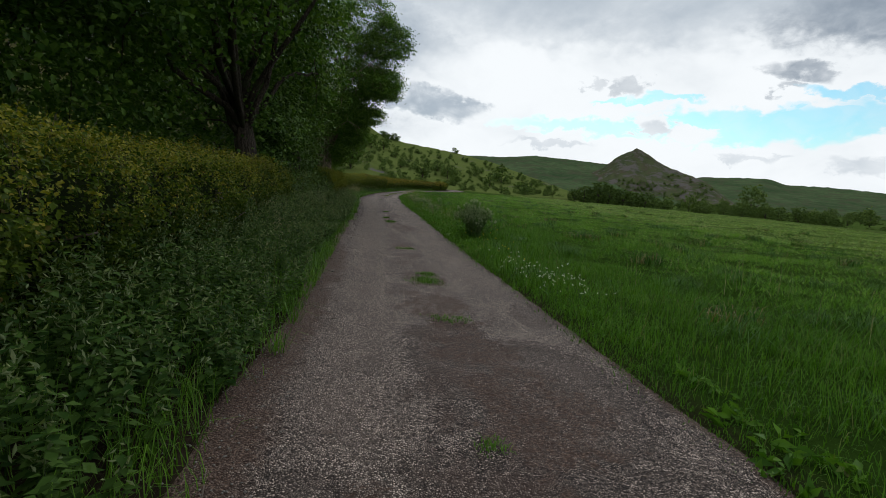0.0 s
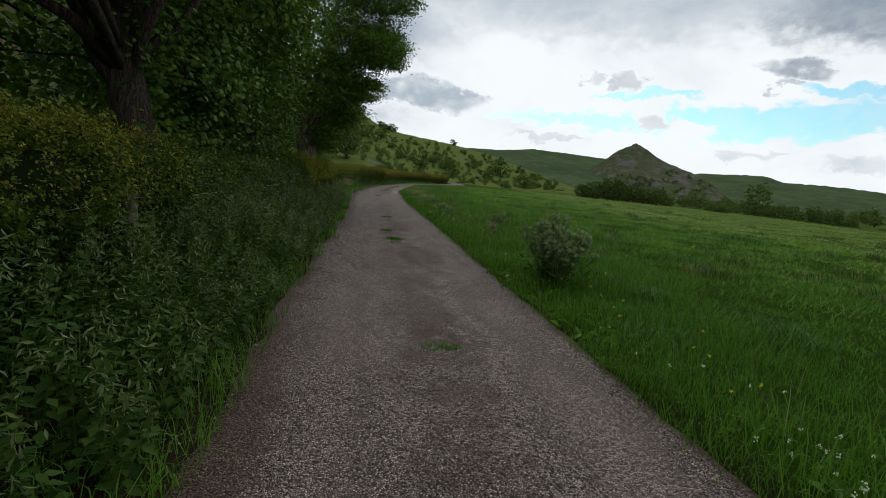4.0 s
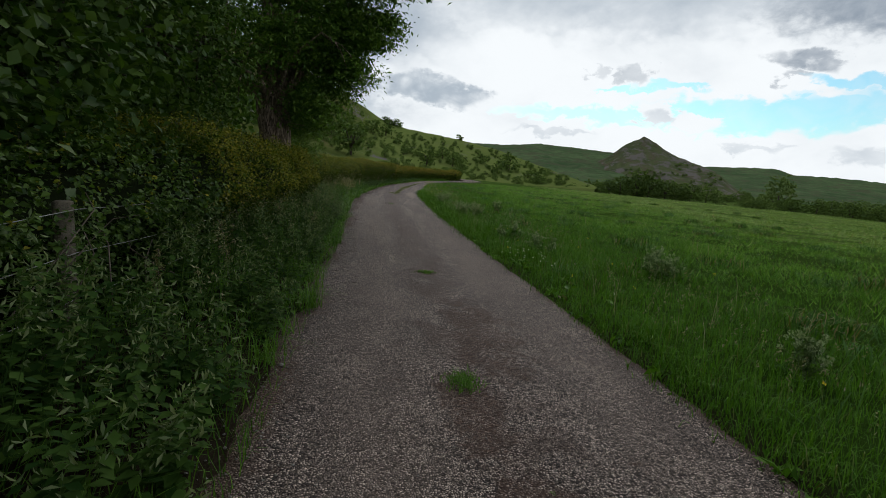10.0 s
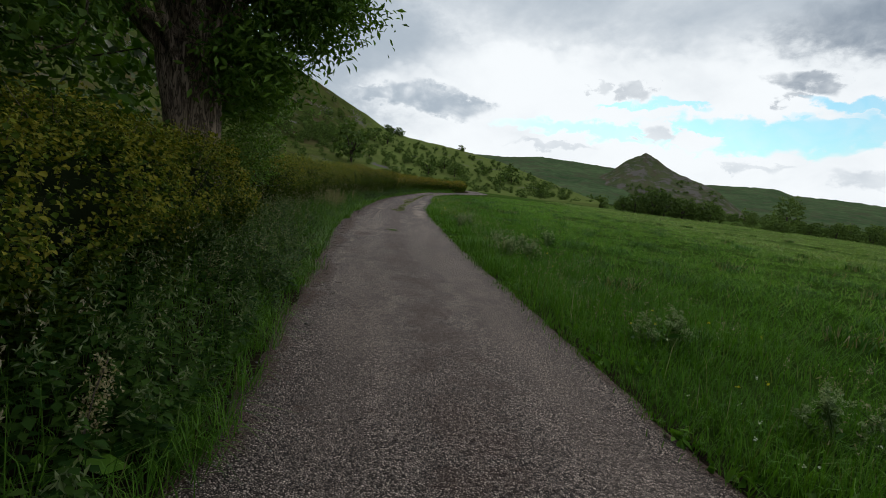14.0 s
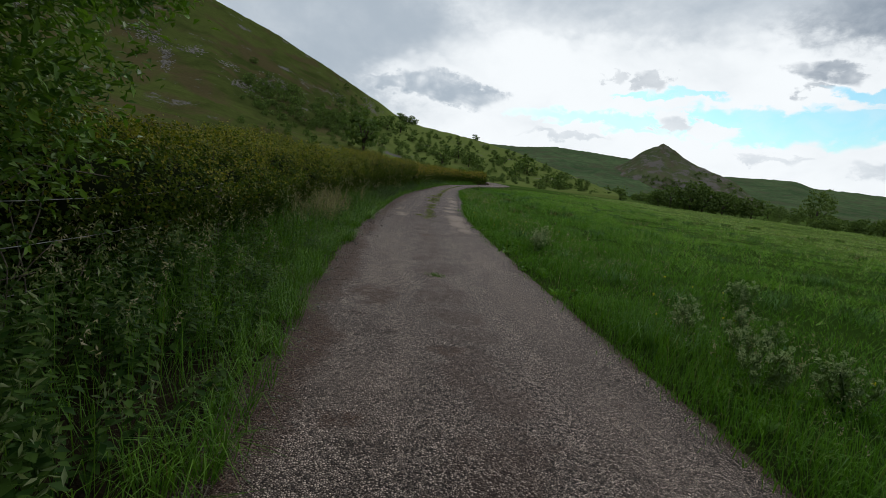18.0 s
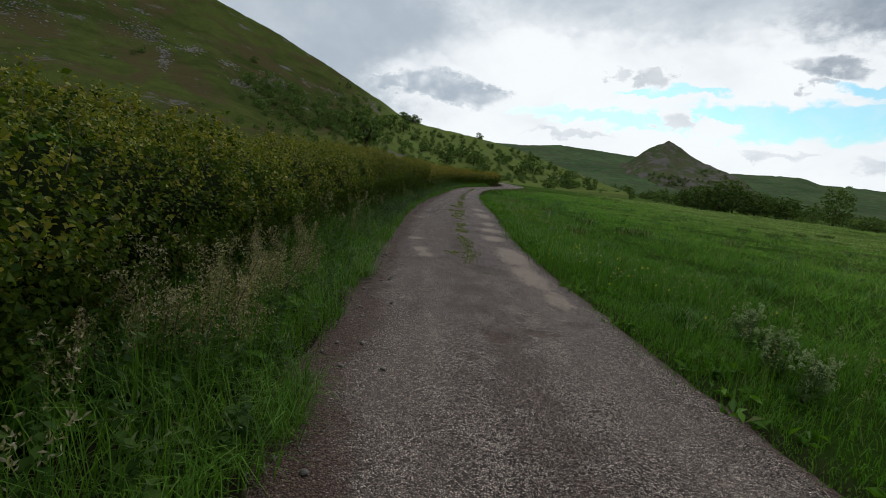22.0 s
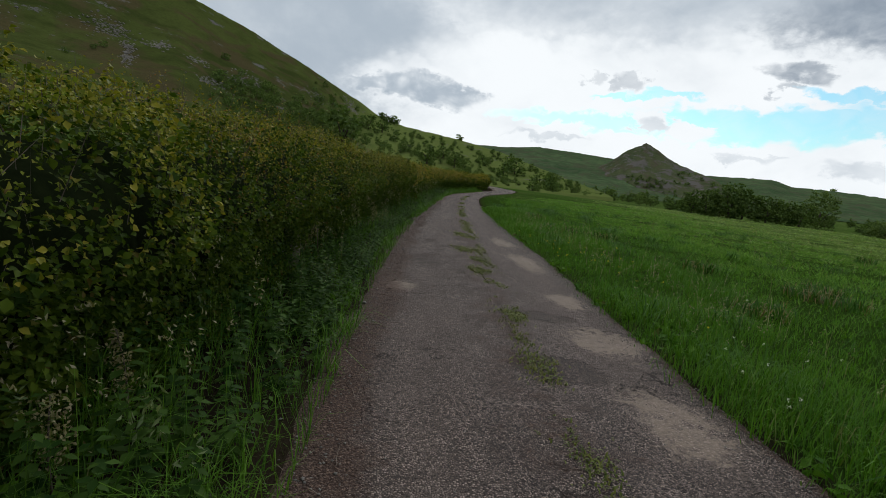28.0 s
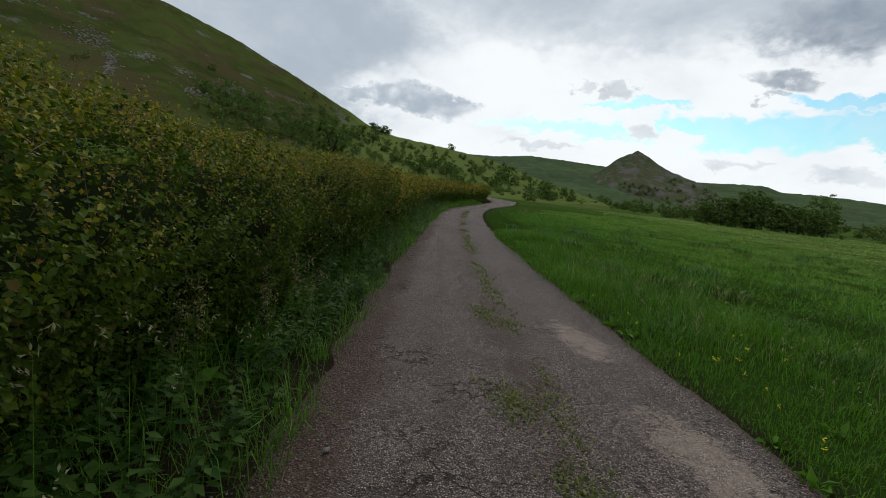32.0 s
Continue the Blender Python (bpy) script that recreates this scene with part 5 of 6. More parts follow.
tus = value_noise(p[:, 0], p[:, 1], 1.1, 53)
p = p[tus > 0.42]
part("dark_tufts", blades(p, rng.uniform(0.2, 0.34, len(p)), 0.012, 1.6, 0.5), GRASS_DARK, meadow, "darker blue-green tufts", kind="stuff")
p, d = field_spots(1900, -1, 90, 0.3, 14, 1.2)
p = p[value_noise(p[:, 0], p[:, 1], 3.0, 54) > 0.05]
hh = rng.uniform(0.3, 0.55, len(p))
part("flowering_stalks", blades(p, hh, 0.006, 0.4, 0.1), STRAW, meadow, "pale flowering grass stalks", kind="stuff")
p, d = field_spots(1500, 14, 62, 0.12, 1.5, 1.3)
p = p[value_noise(p[:, 0] * 2, p[:, 1], 2.2, 56) > -0.05]
hh = rng.uniform(0.34, 0.6, len(p))
part("edge_stalks", blades(p, hh, 0.004, 0.06, 0.0), GRASS, meadow, "thin green flowering stalks", kind="stuff")
up_ = rng.uniform(0, 1, (len(p), 9, 1))
hp = np.concatenate([np.repeat(p[:, None, :2], 9, 1) + rng.normal(0, 0.05, (len(p), 1, 2)) * up_ ** 2 + rng.normal(0, 0.010, (len(p), 9, 2)), p[:, None, 2:] + hh[:, None, None] * 0.9 + 0.12 * up_], 2).reshape(-1, 3)
part("edge_seed_heads", leaf_cards(hp, rng.normal(0, 1, hp.shape), 0.022 * rng.uniform(0.6, 1.3, len(hp)), 0.34, -1.0), STRAW, meadow, "pale seed heads", kind="stuff")
tp, d = field_spots(220, 0, 80, 0.5, 18, 1.2)
tp = np.repeat(tp, 44, 0)
a_, k = rng.uniform(0, 2 * np.pi, len(tp)), np.sqrt(rng.uniform(0, 1, len(tp))) * np.repeat(rng.uniform(0.14, 0.40, 220), 44)
tp = tp + np.stack([k * np.cos(a_), 1.4 * k * np.sin(a_), k * 0], 1)
part("tussocks", blades(tp, np.repeat(rng.uniform(0.26, 0.44, 220), 44) * rng.uniform(0.6, 1.1, len(tp)), 0.014, 1.8, 0.5), GRASS_DARK, meadow, "dark drooping grass tussocks", kind="stuff")
rp, d = field_spots(420, -1, 72, -0.02, 0.7, 1.3)
rp = rp[value_noise(rp[:, 0] * 2, rp[:, 1], 1.2, 58) > -0.1]
a_ = rng.uniform(0, 2 * np.pi, (len(rp), 8, 1))
way = np.concatenate([np.cos(a_), np.sin(a_), rng.uniform(0.25, 0.8, a_.shape)], 2)
leaf_p = (rp[:, None] + way * rng.uniform(0.05, 0.10, a_.shape)).reshape(-1, 3)
part("broad_leaves", leaf_cards(leaf_p, way.reshape(-1, 3) * [-0.5, -0.5, 1.2], rng.uniform(0.07, 0.16, len(leaf_p)), 0.42), VERGE_GRASS, meadow, "broad weed leaves at the lane's edge", kind="stuff")
# tufts that have come up through the lane
tp = []
for cx, cy, rx, ry, n in ((0.78, 7.7, 0.17, 0.3, 420), (0.8, 8.25, 0.14, 0.12, 160), (0.84, 5.5, 0.2, 0.15, 130), (0.72, 2.75, 0.06, 0.07, 60), (0.62, 11.3, 0.18, 0.12, 130), (0.4, 18.6, 0.14, 0.2, 420), (0.25, 20.25, 0.08, 0.14, 260), (0.3, 24.1, 0.10, 0.08, 120), (0.36, 18.0, 0.1, 0.08, 60), (-0.05, 37.9, 0.1, 0.12, 60), (1.05, 54.7, 0.16, 0.3, 220), (0.95, 52.2, 0.12, 0.25, 150), (1.15, 56.9, 0.15, 0.35, 220), (1.5, 59.4, 0.15, 0.4, 220), (0.6, 49.2, 0.1, 0.3, 110), (0.75, 50.6, 0.15, 0.3, 130), (1.2, 55.8, 0.1, 0.25, 110), (0.15, 47.0, 0.1, 0.2, 70)):
    tp.append(np.stack([cx + rng.normal(0, rx * 0.6, n), cy + rng.normal(0, ry * 0.6, n), np.full(n, 0.008)], 1))
yv = rng.uniform(45, 84, 5200)
mid_x = 0.55 * right_edge(yv) + 0.45 * left_edge(yv) + rng.normal(0, 0.08, len(yv))
mid_k = value_noise(mid_x * 2, yv, 0.9, 55) > -0.1
tp.append(np.stack([mid_x, yv, np.full(len(yv), 0.008)], 1)[mid_k])
tp = np.concatenate(tp)
lane_tufts = tagged(new("lane_tufts"), "small green grass tufts growing through the lane", "grass", kind="stuff")
tp = np.repeat(tp, 2, 0) + rng.normal(0, 0.03, (len(tp) * 2, 3)) * [1, 1, 0]
near_t = tp[:, 1] < 40
part("blades", blades(tp[near_t], rng.uniform(0.015, 0.05, near_t.sum()), 0.006, 1.5), GRASS, lane_tufts, kind="stuff")
part("moss", blades(tp[~near_t], rng.uniform(0.012, 0.038, (~near_t).sum()), 0.013, 1.6), MOSS, lane_tufts, "yellow-green moss and weeds along the crown of the lane", kind="stuff")

# small flowers
def flowers(name, label, spots, mat, size, stalk):
    thing = tagged(new(name), label, "flowers", kind="stuff")
    m = len(spots)
    hh = stalk * rng.uniform(0.6, 1.2, m)
    part("stalks", blades(spots, hh, 0.004, 0.1, 0.0), GRASS, thing, kind="stuff")
    k = 9
    c = np.repeat(spots + np.stack([hh * 0, hh * 0, hh], 1), k, 0) + rng.normal(0, size * 0.33, (m * k, 3))
    part("petals", leaf_cards(c, rng.normal(0, 1, c.shape) + [0, 0, 1], size * 0.6, 0.8), mat, thing, kind="stuff")


def scatter_at(places):
    out_p = []
    for cx, cy, rx, ry, n in places:
        x, y = cx + rng.normal(0, rx, n), cy + rng.normal(0, ry, n)
        x = np.maximum(x, right_edge(y) + 0.1)
        out_p.append(np.stack([x, y, height(x, y)], 1))
    return np.concatenate(out_p)


flowers("white_clover", "white clover heads in the meadow edge", scatter_at([(2.75, 7.6, 0.22, 0.8, 80), (2.4, 9.4, 0.2, 0.7, 22), (2.1, 25.2, 0.15, 1.0, 22), (2.6, 26.0, 0.4, 1.0, 8), (2.6, 48.5, 0.4, 1.4, 22), (3.2, 50, 0.5, 1.6, 8)]), WHITE_FLOWER, 0.02, 0.22)
flowers("buttercups", "yellow buttercups in the meadow edge", scatter_at([(2.6, 11, 0.4, 3, 12), (2.5, 15, 0.4, 2, 10), (2.7, 28, 0.6, 4, 16), (2.4, 46, 0.4, 1.6, 26), (3.2, 56, 0.5, 2, 34), (3.0, 38, 0.6, 3, 12)]), YELLOW_FLOWER, 0.022, 0.30)


def thistle(x, y, h, r, stems, label, group="", head=0.058):
    """A bushy thistle: branching stems with spiny leaves, whorled heads and a dark leafy foot."""
    thing = tagged(new("thistle_bush"), label, "wild plant", group)
    st_, lf_, hd_ = [], [], []
    for _ in range(stems):
        a_ = rng.uniform(0, 2 * np.pi)
        k = rng.uniform(0.05, 1) ** 0.6
        foot = np.array([0.2 * r * np.cos(a_), 0.2 * r * np.sin(a_), 0]) * k
        top = np.array([r * k * np.cos(a_), r * k * np.sin(a_), h * (1 - 0.4 * k * k) * rng.uniform(0.7, 1.05)])
        path = bend(foot, top, 6, 0.03, 0.08)
        st_.append(tube(path, np.linspace(0.008, 0.004, 6), 4))
        tips = [top]
        for _b in range(4):
            s0 = rng.uniform(0.55, 0.95)
            q0 = np.array([np.interp(s0, np.linspace(0, 1, 6), path[:, cc]) for cc in range(3)])
            tip = q0 + np.array([rng.normal(0, 0.07), rng.normal(0, 0.07), rng.uniform(0.04, 0.14)])
            st_.append(tube([q0, (q0 + tip) / 2 + [0.008, 0, 0], tip], [0.004, 0.0035, 0.003], 3))
            tips.append(tip)
        for tip in tips:
            m = 19
            dd = unit(rng.normal(0, 1, (m, 3)) + [0, 0, 0.5])
            hd_.append(leaf_cards(tip + dd * 0.022, np.cross(dd, rng.normal(0, 1, (m, 3))), head * rng.uniform(0.7, 1.2, m), 0.3))
        m = 26
        s = rng.uniform(0.1, 1, m)
        q = np.stack([np.interp(s, np.linspace(0, 1, 6), path[:, cc]) for cc in range(3)], 1)
        dd = unit(rng.normal(0, 1, (m, 3)) + [0, 0, 0.5])
        lf_.append(leaf_cards(q + dd * 0.04, dd + rng.normal(0, 0.6, (m, 3)), 0.085 * rng.uniform(0.6, 1.2, m), 0.22))
    m = stems * 5
    q = rng.normal(0, 1, (m, 3)) * [0.38 * r, 0.38 * r, 0.13 * h] + [0, 0, 0.2 * h]
    q[:, 2] = np.abs(q[:, 2])
    foot_leaves = leaf_cards(q, rng.normal(0, 0.5, (m, 3)) + [0, 0, 1], 0.15 * rng.uniform(0.6, 1.2, m), 0.3)
    part("branching", join(*st_), THISTLE, thing, kind="stuff")
    part("foliage", join(*lf_), THISTLE, thing, kind="stuff")
    part("bloom", join(*hd_), THISTLE_HEAD, thing, "pale spiny unopened heads", kind="stuff")
    part("foot_leaves", foot_leaves, GRASS_DARK, thing, "dark leaves at the foot", kind="stuff")
    thing.location = (x, y, float(height(x, y)) - 0.01)
    return thing


thistle(2.72, 14.5, 1.12, 0.62, 46, "large bushy grey-green thistle beside the lane")
small = [thistle(3.0, 20.5, 0.42, 0.24, 7, "small grey-green thistle in the meadow edge", "meadow thistles", 0.03), thistle(2.6, 28.5, 0.46, 0.32, 8, "small grey-green thistle in the meadow edge", "meadow thistles", 0.03)]
clump = [(2.3, 34.3), (2.6, 34.9), (2.9, 34.2), (3.1, 35.6), (2.5, 35.7), (4.3, 37.4), (2.3, 41.2), (2.6, 41.8), (2.9, 42.6), (4.2, 24.6), (4.5, 25.3), (2.7, 26.4), (3.0, 27.2), (2.6, 32.6), (3.4, 33.1)]
for k in range(12):
    y_ = float(rng.uniform(8, 62))
    x_ = float(right_edge(y_) + rng.choice([rng.uniform(0.5, 1.3), rng.uniform(0.6, 3)]))
    if k < len(clump):
        x_, y_ = clump[k]
    copy_thing(small[k % 2], pose(x_, y_, float(height(x_, y_)) - 0.01, 0, 0, rng.uniform(0, 360)))


def tussock(h, r, mats):
    thing = tagged(new("dock_tussock"), "rusty dock and dead grass clump in the meadow", "wild plant", "meadow docks")
    n = 70
    a_ = rng.uniform(0, 2 * np.pi, n)
    k = rng.uniform(0, 1, n) ** 0.5 * r
    part("dead_growth", blades(np.stack([k * np.cos(a_), k * np.sin(a_), k * 0], 1)[:44], h * rng.uniform(0.4, 0.9, 44), 0.014, 1.3, 0.4), mats[0], thing, kind="stuff")
    part("foliage", blades(np.stack([k * np.sin(a_), k * np.cos(a_), k * 0], 1), h * rng.uniform(0.4, 0.8, n), 0.03, 0.9), mats[1], thing, kind="stuff")
    return thing


rusty = [tussock(0.45, 0.35, (RUST, GRASS_DARK)), tussock(0.40, 0.5, (RUST, GRASS_DARK))]
for k, t_ in enumerate(rusty):
    x_, y_ = 6.4 + k * 3, 11.5 + k * 4
    t_.location = (x_, y_, float(height(x_, y_)) - 0.01)
for k in range(70):
    y_ = float(rng.uniform(4, 75))
    x_ = float(right_edge(y_) + 1.6 + 30 * rng.uniform(0, 1) ** 1.3)
    copy_thing(rusty[k % 2], pose(x_, y_, float(height(x_, y_)) - 0.01, 0, 0, rng.uniform(0, 360)))

# ---- loose stones ----
def pebble(m, lo, hi):
    """Rough little stones, eight faces each, about the origin."""
    r = rng.uniform(lo, hi, (m, 1, 1))
    octa = np.array([(1, 0, 0), (0, 1, 0), (-1, 0, 0), (0, -1, 0), (0, 0, 0.6), (0, 0, -0.5)], float)
    v = octa[None] * r * rng.uniform(0.6, 1.3, (m, 6, 1))
    a_ = rng.uniform(0, 2 * np.pi, m)
    c, s = np.cos(a_), np.sin(a_)
    v = np.stack([v[..., 0] * c[:, None] - v[..., 1] * s[:, None], v[..., 0] * s[:, None] + v[..., 1] * c[:, None], v[..., 2]], -1)
    f = np.array([(0, 1, 4), (1, 2, 4), (2, 3, 4), (3, 0, 4), (1, 0, 5), (2, 1, 5), (3, 2, 5), (0, 3, 5)])
    return v, f


def stones(name, label, spots, lo, hi, mat):
    v, f = pebble(len(spots), lo, hi)
    v = v + spots[:, None]
    tri = (f[None] + np.arange(len(spots))[:, None, None] * 6).reshape(-1, 3)
    return tagged(part(name, (v.reshape(-1, 3), tri), mat), label, "stones", kind="stuff")


sy = rng.uniform(-1, 70, 7000)
sx = left_edge(sy) + rng.normal(-0.05, 0.16, len(sy))
stones("edge_gravel", "loose limestone gravel on the lane's soil edge", np.stack([sx, sy, np.full(len(sy), 0.004)], 1), 0.004, 0.013, STONE)
sy = rng.uniform(-1, 66, 6000)
sx = np.where(rng.uniform(0, 1, len(sy)) < 0.45, right_edge(sy) - np.abs(rng.normal(0, 0.10, len(sy))), left_edge(sy) + (right_edge(sy) - left_edge(sy)) * rng.uniform(0.02, 0.98, len(sy)))
ry2 = rng.uniform(48, 68, 3200)
rx2 = right_edge(ry2) - np.abs(rng.normal(0.03, 0.16, len(ry2)))
sy, sx = np.concatenate([sy, ry2]), np.concatenate([sx, rx2])
stones("loose_chips", "loose pale stone chips scattered on the lane", np.stack([sx, sy, np.full(len(sy), 0.009)], 1), 0.003, 0.009, STONE)
for k in range(76):
    y_ = float(rng.choice([rng.uniform(0, 64), rng.uniform(30, 52)])) if k < 46 else float(rng.uniform(41.2, 45.5))
    x_ = float(left_edge(y_) + (rng.normal(-0.03, 0.12) if k < 46 else rng.normal(0.12, 0.14)))
    v, f = pebble(1, 0.018, 0.034)
    st_ = part("stone", (v[0], f), STONE)
    tagged(st_, "pale rough limestone pebble at the lane's edge", "stone", "lane edge stones")
    st_.location = (x_, y_, 0.012)


# ---- far trees and scrub ----
def far_bush(kind_name, label, h, w, cards, size, leaf, group, low=0.32):
    """A bush or small tree seen from afar: stem, forked limbs and a lumpy crown of leaf clumps, about the origin."""
    thing = tagged(new(kind_name), label, "tree" if kind_name == "tree" else "bush", group)
    lumps = [((0, 0, h * (0.46 + 0.4 * low)), (w * 0.41, w * 0.41, h * (0.44 - 0.35 * low)), 9)]
    for k in range(14):
        a_ = k * 2.4 + rng.uniform(-0.4, 0.4)
        f_ = k / 13
        out_r = np.sqrt(1 - (f_ - 0.25) ** 2 * 1.4) * rng.uniform(0.55, 0.8)
        lumps.append(((w * 0.38 * out_r * np.cos(a_), w * 0.38 * out_r * np.sin(a_), h * (low + 0.10 + (0.78 - low) * f_)), (w * rng.uniform(0.13, 0.21), w * rng.uniform(0.13, 0.21), h * rng.uniform(0.10, 0.17)), 1))
    tips, leaves = crown_shape(lumps, cards // 6, 6, size * 0.6, size, 0.85, 0.2, 1.0, 0.35)
    leaves[0][:, 2] = np.maximum(leaves[0][:, 2], 0.02 * h)
    limbs = [tube([(0, 0, -0.4), (0.02 * w, 0, h * 0.2), (0, 0.02 * w, h * 0.45)], [0.035 * h, 0.03 * h, 0.02 * h], 6)]
    for k in rng.integers(0, len(tips), 5):
        limbs.append(tube([(0, 0, h * 0.2), tuple(tips[k] * [0.5, 0.5, 0.7]), tuple(tips[k] * 0.85)], [0.02 * h, 0.012 * h, 0.004 * h], 4))
    part("trunk", join(*limbs), BARK_DARK, thing)
    part("crown", leaves, leaf, thing, kind="stuff")
    return thing


def put(thing, x, y, z, s=1.0, first=False):
    m = pose(x, y, z, 0, 0, rng.uniform(0, 360)) @ Matrix.Diagonal((s, s, s * rng.uniform(0.85, 1.15), 1))
    if first:
        thing.matrix_basis = m
        return thing
    c = copy_thing(thing, m)
    c.matrix_basis = m
    return c


kinds = [far_bush("tree", "dark green hawthorn tree standing in the meadow", 5.0, 6.0, 1300, 0.38, FAR_TREE, "meadow trees", 0.0),
         far_bush("tree", "dark green hawthorn tree standing in the meadow", 4.6, 6.4, 1300, 0.38, FAR_TREE, "meadow trees", 0.0),
         far_bush("tree", "tall rounded grey-green tree beyond the meadow", 12.0, 12.5, 2600, 0.55, FAR_TREE_PALE, "far trees", 0.0),
         far_bush("bush", "low spreading dark bush in the meadow", 3.0, 8.0, 1500, 0.36, FAR_TREE_PALE, "meadow bushes", 0.0)]


def on_ground(x, y):
    k = min(max((math.hypot(x, y) - 142) / 70, 0), 1)
    return float(height(x, y)) - 0.1 - 3.2 * k * k * (3 - 2 * k)


# clump in the meadow
for x, y, s, k in ((45.0, 116.8, 0.72, 0), (47.6, 117.6, 0.9, 1), (50.6, 116.6, 1.0, 0), (53.6, 117.4, 1.06, 1), (56.8, 116.4, 0.95, 0), (59.4, 117.4, 0.86, 1), (62.2, 116.2, 0.92, 0), (52.2, 120.5, 0.9, 1)):
    put(kinds[k], x, y, on_ground(x, y), s)
for x, y, s, k in ((77.6, 116.8, 0.95, 3), (103, 137, 0.9, 0), (107, 140, 1.1, 1), (112, 139, 1.15, 0), (118, 141, 1.25, 1), (124, 141, 1.2, 0), (130, 143, 1.3, 1), (136, 144, 1.2, 0), (142, 146, 1.1, 1), (147, 147, 0.9, 3), (109, 146, 1.2, 1), (98, 150, 0.7, 3), (91, 147, 0.6, 3), (86, 170, 0.8, 0), (170, 160, 1.1, 3), (180, 164, 1.0, 0), (95, 185, 0.8, 1), (160, 172, 1.2, 1)):
    put(kinds[k], x, y, on_ground(x, y), s)
put(kinds[0], 68, 150, on_ground(68, 150), 0.7, True), put(kinds[1], 72, 153, on_ground(72, 153), 0.7, True), put(kinds[3], 128, 150, on_ground(128, 150), 0.9, True)
put(kinds[2], 193.3, 251.3, -5.4, 1.48, True)
for x, y, s in ((206, 290, 0.7), (177, 244, 0.5), (240, 250, 0.8), (262, 262, 0.7)):
    put(kinds[2], x, y, -5.0, s)
valley = [far_bush("tree", "dark tree on the valley floor far beyond the meadow", 5.6, 6.5, 300, 0.75, FAR_TREE, "valley trees", 0.05), far_bush("tree", "dark tree on the valley floor far beyond the meadow", 6.2, 6.0, 300, 0.75, FAR_TREE_PALE, "valley trees", 0.05)]
put(valley[0], 190, 420, -5.6, 1.4, True), put(valley[1], 230, 410, -5.6, 1.4, True)
for a_ in rng.uniform(9.5, 22, 44):
    r_ = rng.uniform(190, 290) + 4 * a_
    x_, y_ = EYE[0] + r_ * np.sin(np.radians(a_)), EYE[1] + r_ * np.cos(np.radians(a_))
    put(valley[int(rng.integers(0, 2))], float(x_), float(y_), -4.4, rng.uniform(0.45, 0.95))
# lines of trees along the valley floor, under the peak and the right-hand ridge
for a_ in np.concatenate([rng.uniform(13, 33, 46), rng.uniform(33, 52, 40)]):
    r_ = rng.uniform(330, 620)
    x_, y_ = EYE[0] + r_ * np.sin(np.radians(a_)), EYE[1] + r_ * np.cos(np.radians(a_))
    put(valley[int(rng.integers(0, 2))], float(x_), float(y_), -5.6, rng.uniform(1.0, 2.0))

scrub = [far_bush("bush", "round dark scrub bush on the hillside", 4.4, 5.5, 310, 0.6, FAR_TREE, "hillside scrub", 0.0),
         far_bush("bush", "round dark scrub bush on the hillside", 3.8, 5.0, 310, 0.56, FAR_TREE_PALE, "hillside scrub", 0.0),
         far_bush("bush", "tall dark scrub tree on the hillside", 6.0, 5.6, 400, 0.62, FAR_TREE, "hillside scrub", 0.05)]
spots = [(3.0, 0.5), (7.0, 0.6), (10.0, 0.4)]
SCRUB_S, SCRUB_K = 0.585, 0.006
for a_ in rng.uniform(-14.5, -3, 95):
    spots.append((a_, float(np.clip(rng.normal(SCRUB_S + SCRUB_K * (a_ + 9), 0.045), 0.3, 0.9))))
spots += [(0.25, 1.0), (0.8, 0.985), (-0.1, 0.98), (0.5, 0.99), (1.1, 0.985), (8.2, 0.99), (-24.5, 0.62), (-25.2, 0.6), (-27, 0.55)]
for k in range(150):
    a_ = float(rng.uniform(22.5, 35))
    s_ = float(rng.uniform(0.03, 0.35)) if a_ < 30.5 else float(rng.uniform(0.05, 0.9))
    spots.append((a_, s_))
LARGE = ((-3.7, 0.97, 1.55), (14.1, 0.66, 1.01), (6.6, 1.38, 0.7), (2.7, 0.08, 0.58), (4.9, 0.39, 0.78), (11.2, 1.33, 0.39), (1.5, 2.58, 0.58), (-1.3, 3.5, 0.97), (0.1, 3.35, 0.58), (-3.1, 3.24, 0.47), (0.1, 1.01, 0.47), (8.8, 0.24, 0.78), (7.8, 0.64, 0.58), (17.5, -0.56, 0.85), (16.3, 0.05, 0.58), (10.5, -0.7, 0.47), (7.2, -0.44, 0.39), (12.9, 0.11, 0.78), (15.4, -0.8, 0.58))


def up_hill(a, e):
    """How far up the near hill a spot lies that shows at azimuth a and height e, in degrees."""
    s = np.linspace(0.02, 1, 400)
    x, y, z = hill_point(LEFT_HILL, 2.0, np.full(400, a), s, 5.0, 21)
    r = np.hypot(x - EYE[0], y - EYE[1])
    return float(s[np.argmin(np.abs(np.degrees(np.arctan2(z - 1.5, r)) - e))])


large = [(a_, up_hill(a_, e_), r_) for a_, e_, r_ in LARGE]
for a_ in rng.uniform(3, 21, 44):
    large.append((float(a_), up_hill(float(a_), float(rng.uniform(-0.75, 0.1))), float(rng.uniform(0.14, 0.28))))
large += [(0.1, up_hill(0.1, 4.6), 0.5), (1.3, up_hill(1.3, 4.4), 0.45)]
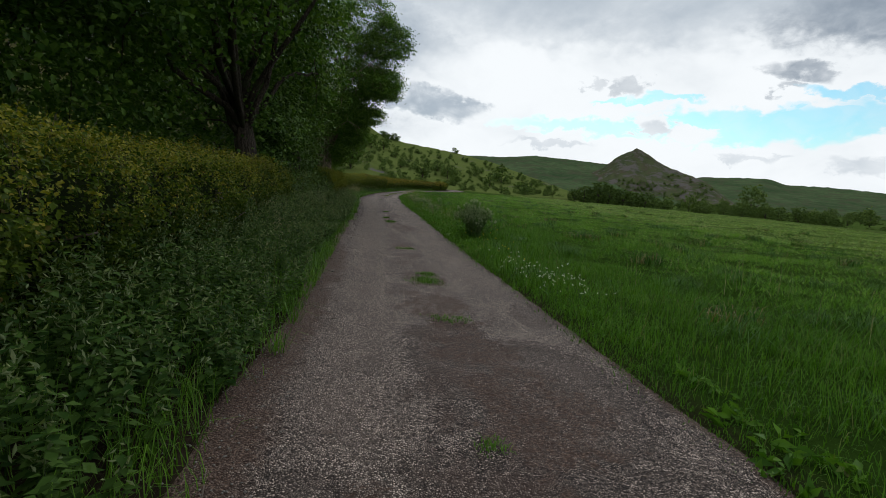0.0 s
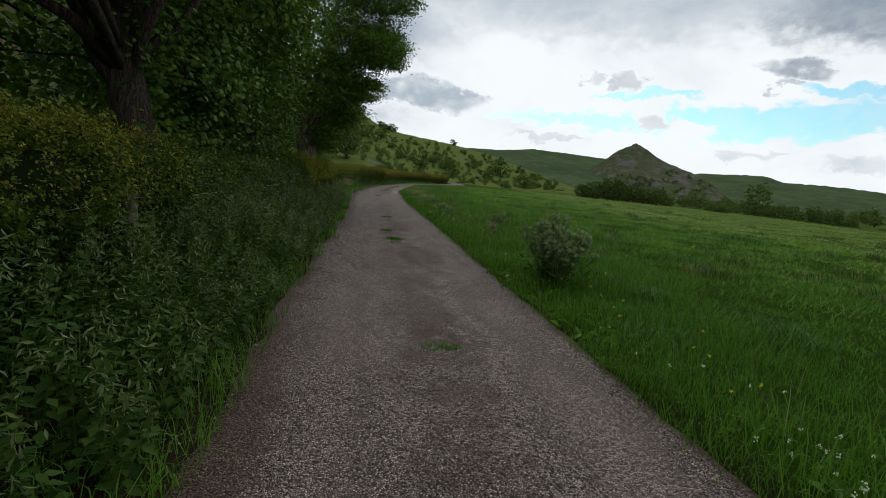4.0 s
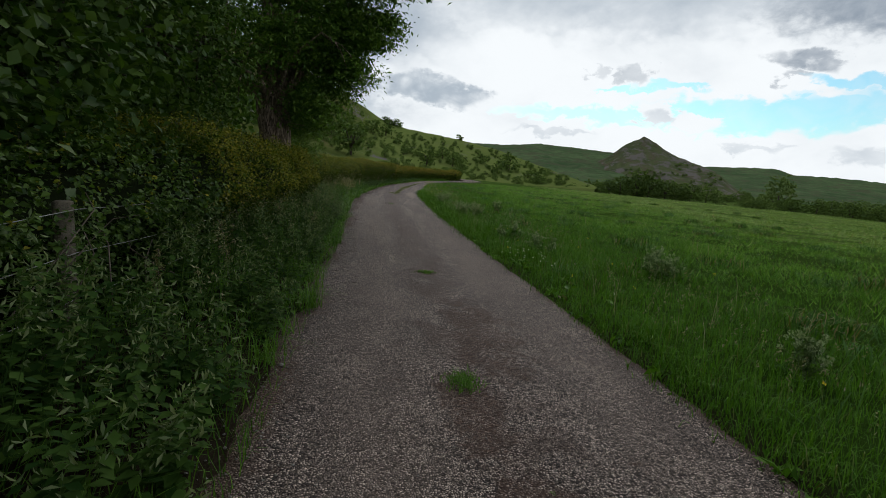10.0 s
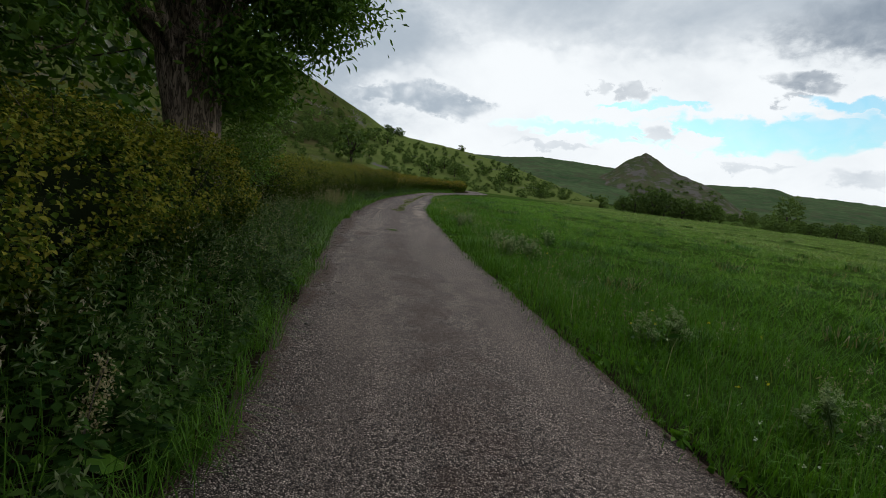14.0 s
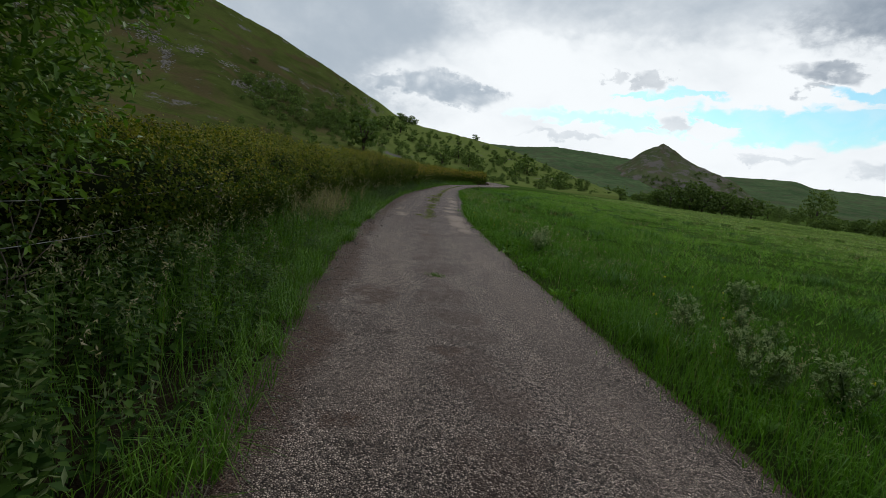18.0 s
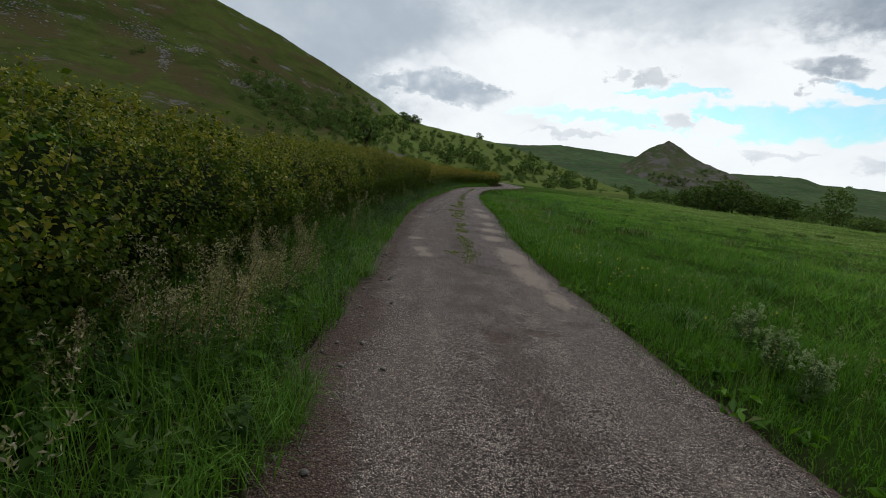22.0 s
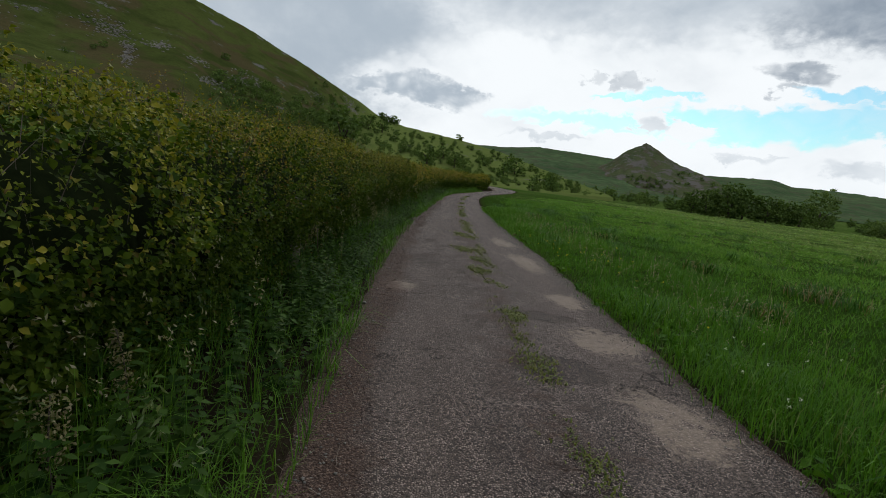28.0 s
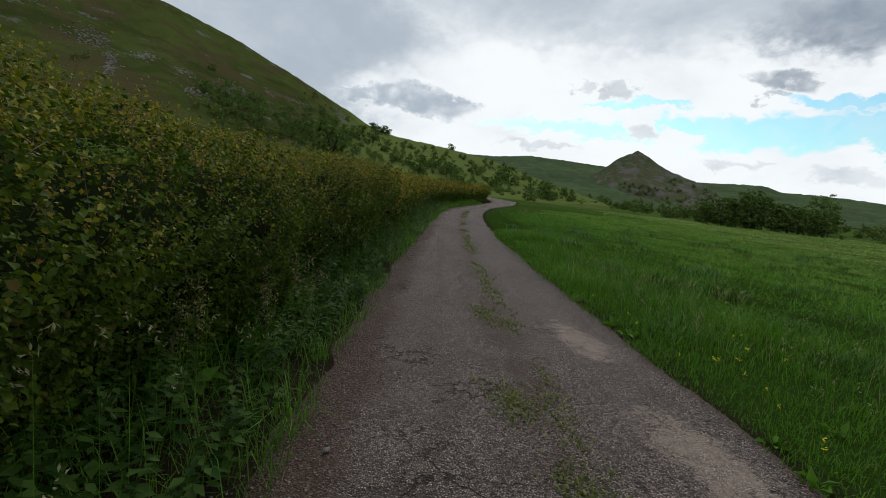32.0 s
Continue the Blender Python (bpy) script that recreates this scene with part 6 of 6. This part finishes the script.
# bushes thick under the skyline, thin over the pasture below it, and in a row along the foot
while len(large) < 270:
    a_, f_ = float(rng.uniform(-7, 20.5)), float(rng.uniform(0, 0.9))
    crest = float(LEFT_HILL(a_, 1))
    thick = np.interp(f_, [0, 0.13, 0.2, 0.36, 0.48, 0.85, 0.96], [1.0, 0.9, 0.25, 0.3, 0.9, 0.85, 0.25])
    if a_ > 11 and 0.2 < f_ < 0.7:
        thick *= 0.45
    patchy = float(value_noise(np.array(a_), np.array(f_ * 5), 0.8, 61))
    if rng.uniform(0, 1) < thick * (0.6 + 0.6 * patchy):
        large.append((a_, up_hill(a_, -0.5 + (crest + 0.5) * f_), float(rng.uniform(0.11, 0.34) * (1.3 - 0.45 * f_))))
# many more, small and past counting, among them and in the thick belt on the steep flank
for k in range(900):
    belt = k % 3 == 0
    a_ = float(rng.uniform(-16, -2)) if belt else float(rng.uniform(-7, 19))
    crest = float(LEFT_HILL(a_, 1))
    f_ = float(rng.normal(0.42, 0.12)) if belt else float(rng.uniform(0.15, 0.9))
    thick = 1.0 if belt else float(np.interp(f_, [0.15, 0.3, 0.45, 0.8, 0.9], [0.25, 0.35, 1.0, 0.9, 0.3])) * (0.5 if a_ > 11 else 1)
    if rng.uniform(0, 1) < thick * (0.6 + 0.7 * float(value_noise(np.array(a_), np.array(f_ * 5), 0.8, 62))):
        spots.append((a_, up_hill(a_, -0.5 + (crest + 0.5) * f_)))
spots = spots[:3] + [(a_, s_) for a_, s_, r_ in large] + spots[3:]
mass = {0: [], 1: [], 2: []}
for k, (a_, s_) in enumerate(spots):
    on_peak = a_ > 22.4
    x_, y_, z_ = (float(v) for v in (hill_point(PEAK, 1.0, np.array(a_), np.array(s_), 5.0, 23) if on_peak else hill_point(LEFT_HILL, 2.0, np.array(a_), np.array(s_), 5.0, 21)))
    big = rng.uniform(0.8, 1.5) if on_peak else rng.uniform(1.3, 1.8) if s_ > 0.97 else rng.uniform(0.35, 0.95) * (1.1 - 0.25 * s_)
    if a_ < -3 and s_ > 0.42:
        big = rng.uniform(0.5, 1.25)
    if 3 <= k < 3 + len(large):
        big = math.radians(large[k - 3][2]) * math.hypot(x_, y_ - 27) / 2.0
    which = 0 if s_ > 0.975 else (0, 1, 1, 2)[k % 4] if k >= 3 else k % 3
    if k < 3:
        put(scrub[which], x_, y_, z_ - 0.3, big, True)
    elif k < 3 + len(large) or s_ > 0.97:
        put(scrub[which], x_, y_, z_ - 0.3, big)
    else:
        mass[which].append((x_, y_, z_ - 0.3, big))
# the scrub higher up, past counting
rest = tagged(new("far_scrub"), "scattered dark scrub high on the hillsides", "scrub", kind="stuff")
for which, items in mass.items():
    crown = [o for o in scrub[which].children if o.name.startswith("crown")][0]
    co = np.empty(len(crown.data.vertices) * 3, np.float32)
    crown.data.vertices.foreach_get("co", co)
    co = co.reshape(-1, 4, 3)
    shapes = []
    for x_, y_, z_, s_ in items:
        some = co[rng.permutation(len(co))[:int(len(co) * 0.42)]] * s_
        some = some.mean(1, keepdims=True) + (some - some.mean(1, keepdims=True)) * 1.35
        a_ = rng.uniform(0, 2 * np.pi)
        turned = np.stack([some[..., 0] * np.cos(a_) - some[..., 1] * np.sin(a_), some[..., 0] * np.sin(a_) + some[..., 1] * np.cos(a_), some[..., 2] * rng.uniform(0.8, 1.2)], -1) + [x_, y_, z_]
        i_ = np.arange(len(turned))[:, None] * 4
        shapes.append((turned.reshape(-1, 3), np.concatenate([i_ + [0, 1, 2], i_ + [0, 2, 3]])))
    part("bush_crowns", join(*shapes), (FAR_TREE, FAR_TREE_PALE, FAR_TREE)[which], rest, kind="stuff")

# grey outcrops on the near hill
rs = []
for a0, s0, da, ds, n in ((-24.5, 0.72, 1.6, 0.03, 70), (-27.5, 0.86, 1.4, 0.02, 50), (-30, 0.8, 2.0, 0.03, 60), (-20.5, 0.70, 1.0, 0.03, 45), (-17.5, 0.66, 0.8, 0.02, 26), (-13.2, 0.66, 1.3, 0.05, 80), (-16.0, 0.55, 1.3, 0.02, 40), (-22.8, 0.62, 0.5, 0.05, 60), (-3.2, 0.9, 0.8, 0.05, 40), (-6.5, 0.78, 1.2, 0.03, 30), (-33, 0.7, 2, 0.05, 60)):
    for _ in range(n * 3):
        rs.append((a0 + rng.normal(0, da * 0.6), float(np.clip(s0 + rng.normal(0, ds * 0.7), 0.1, 0.99))))
rs = np.array(rs)
rx_, ry_, rz_ = hill_point(LEFT_HILL, 2.0, rs[:, 0], rs[:, 1], 5.0, 21)
stones("hill_rocks", "grey limestone outcrops and scree on the hill", np.stack([rx_, ry_, rz_ - 0.1], 1), 0.35, 1.3, ROCK)
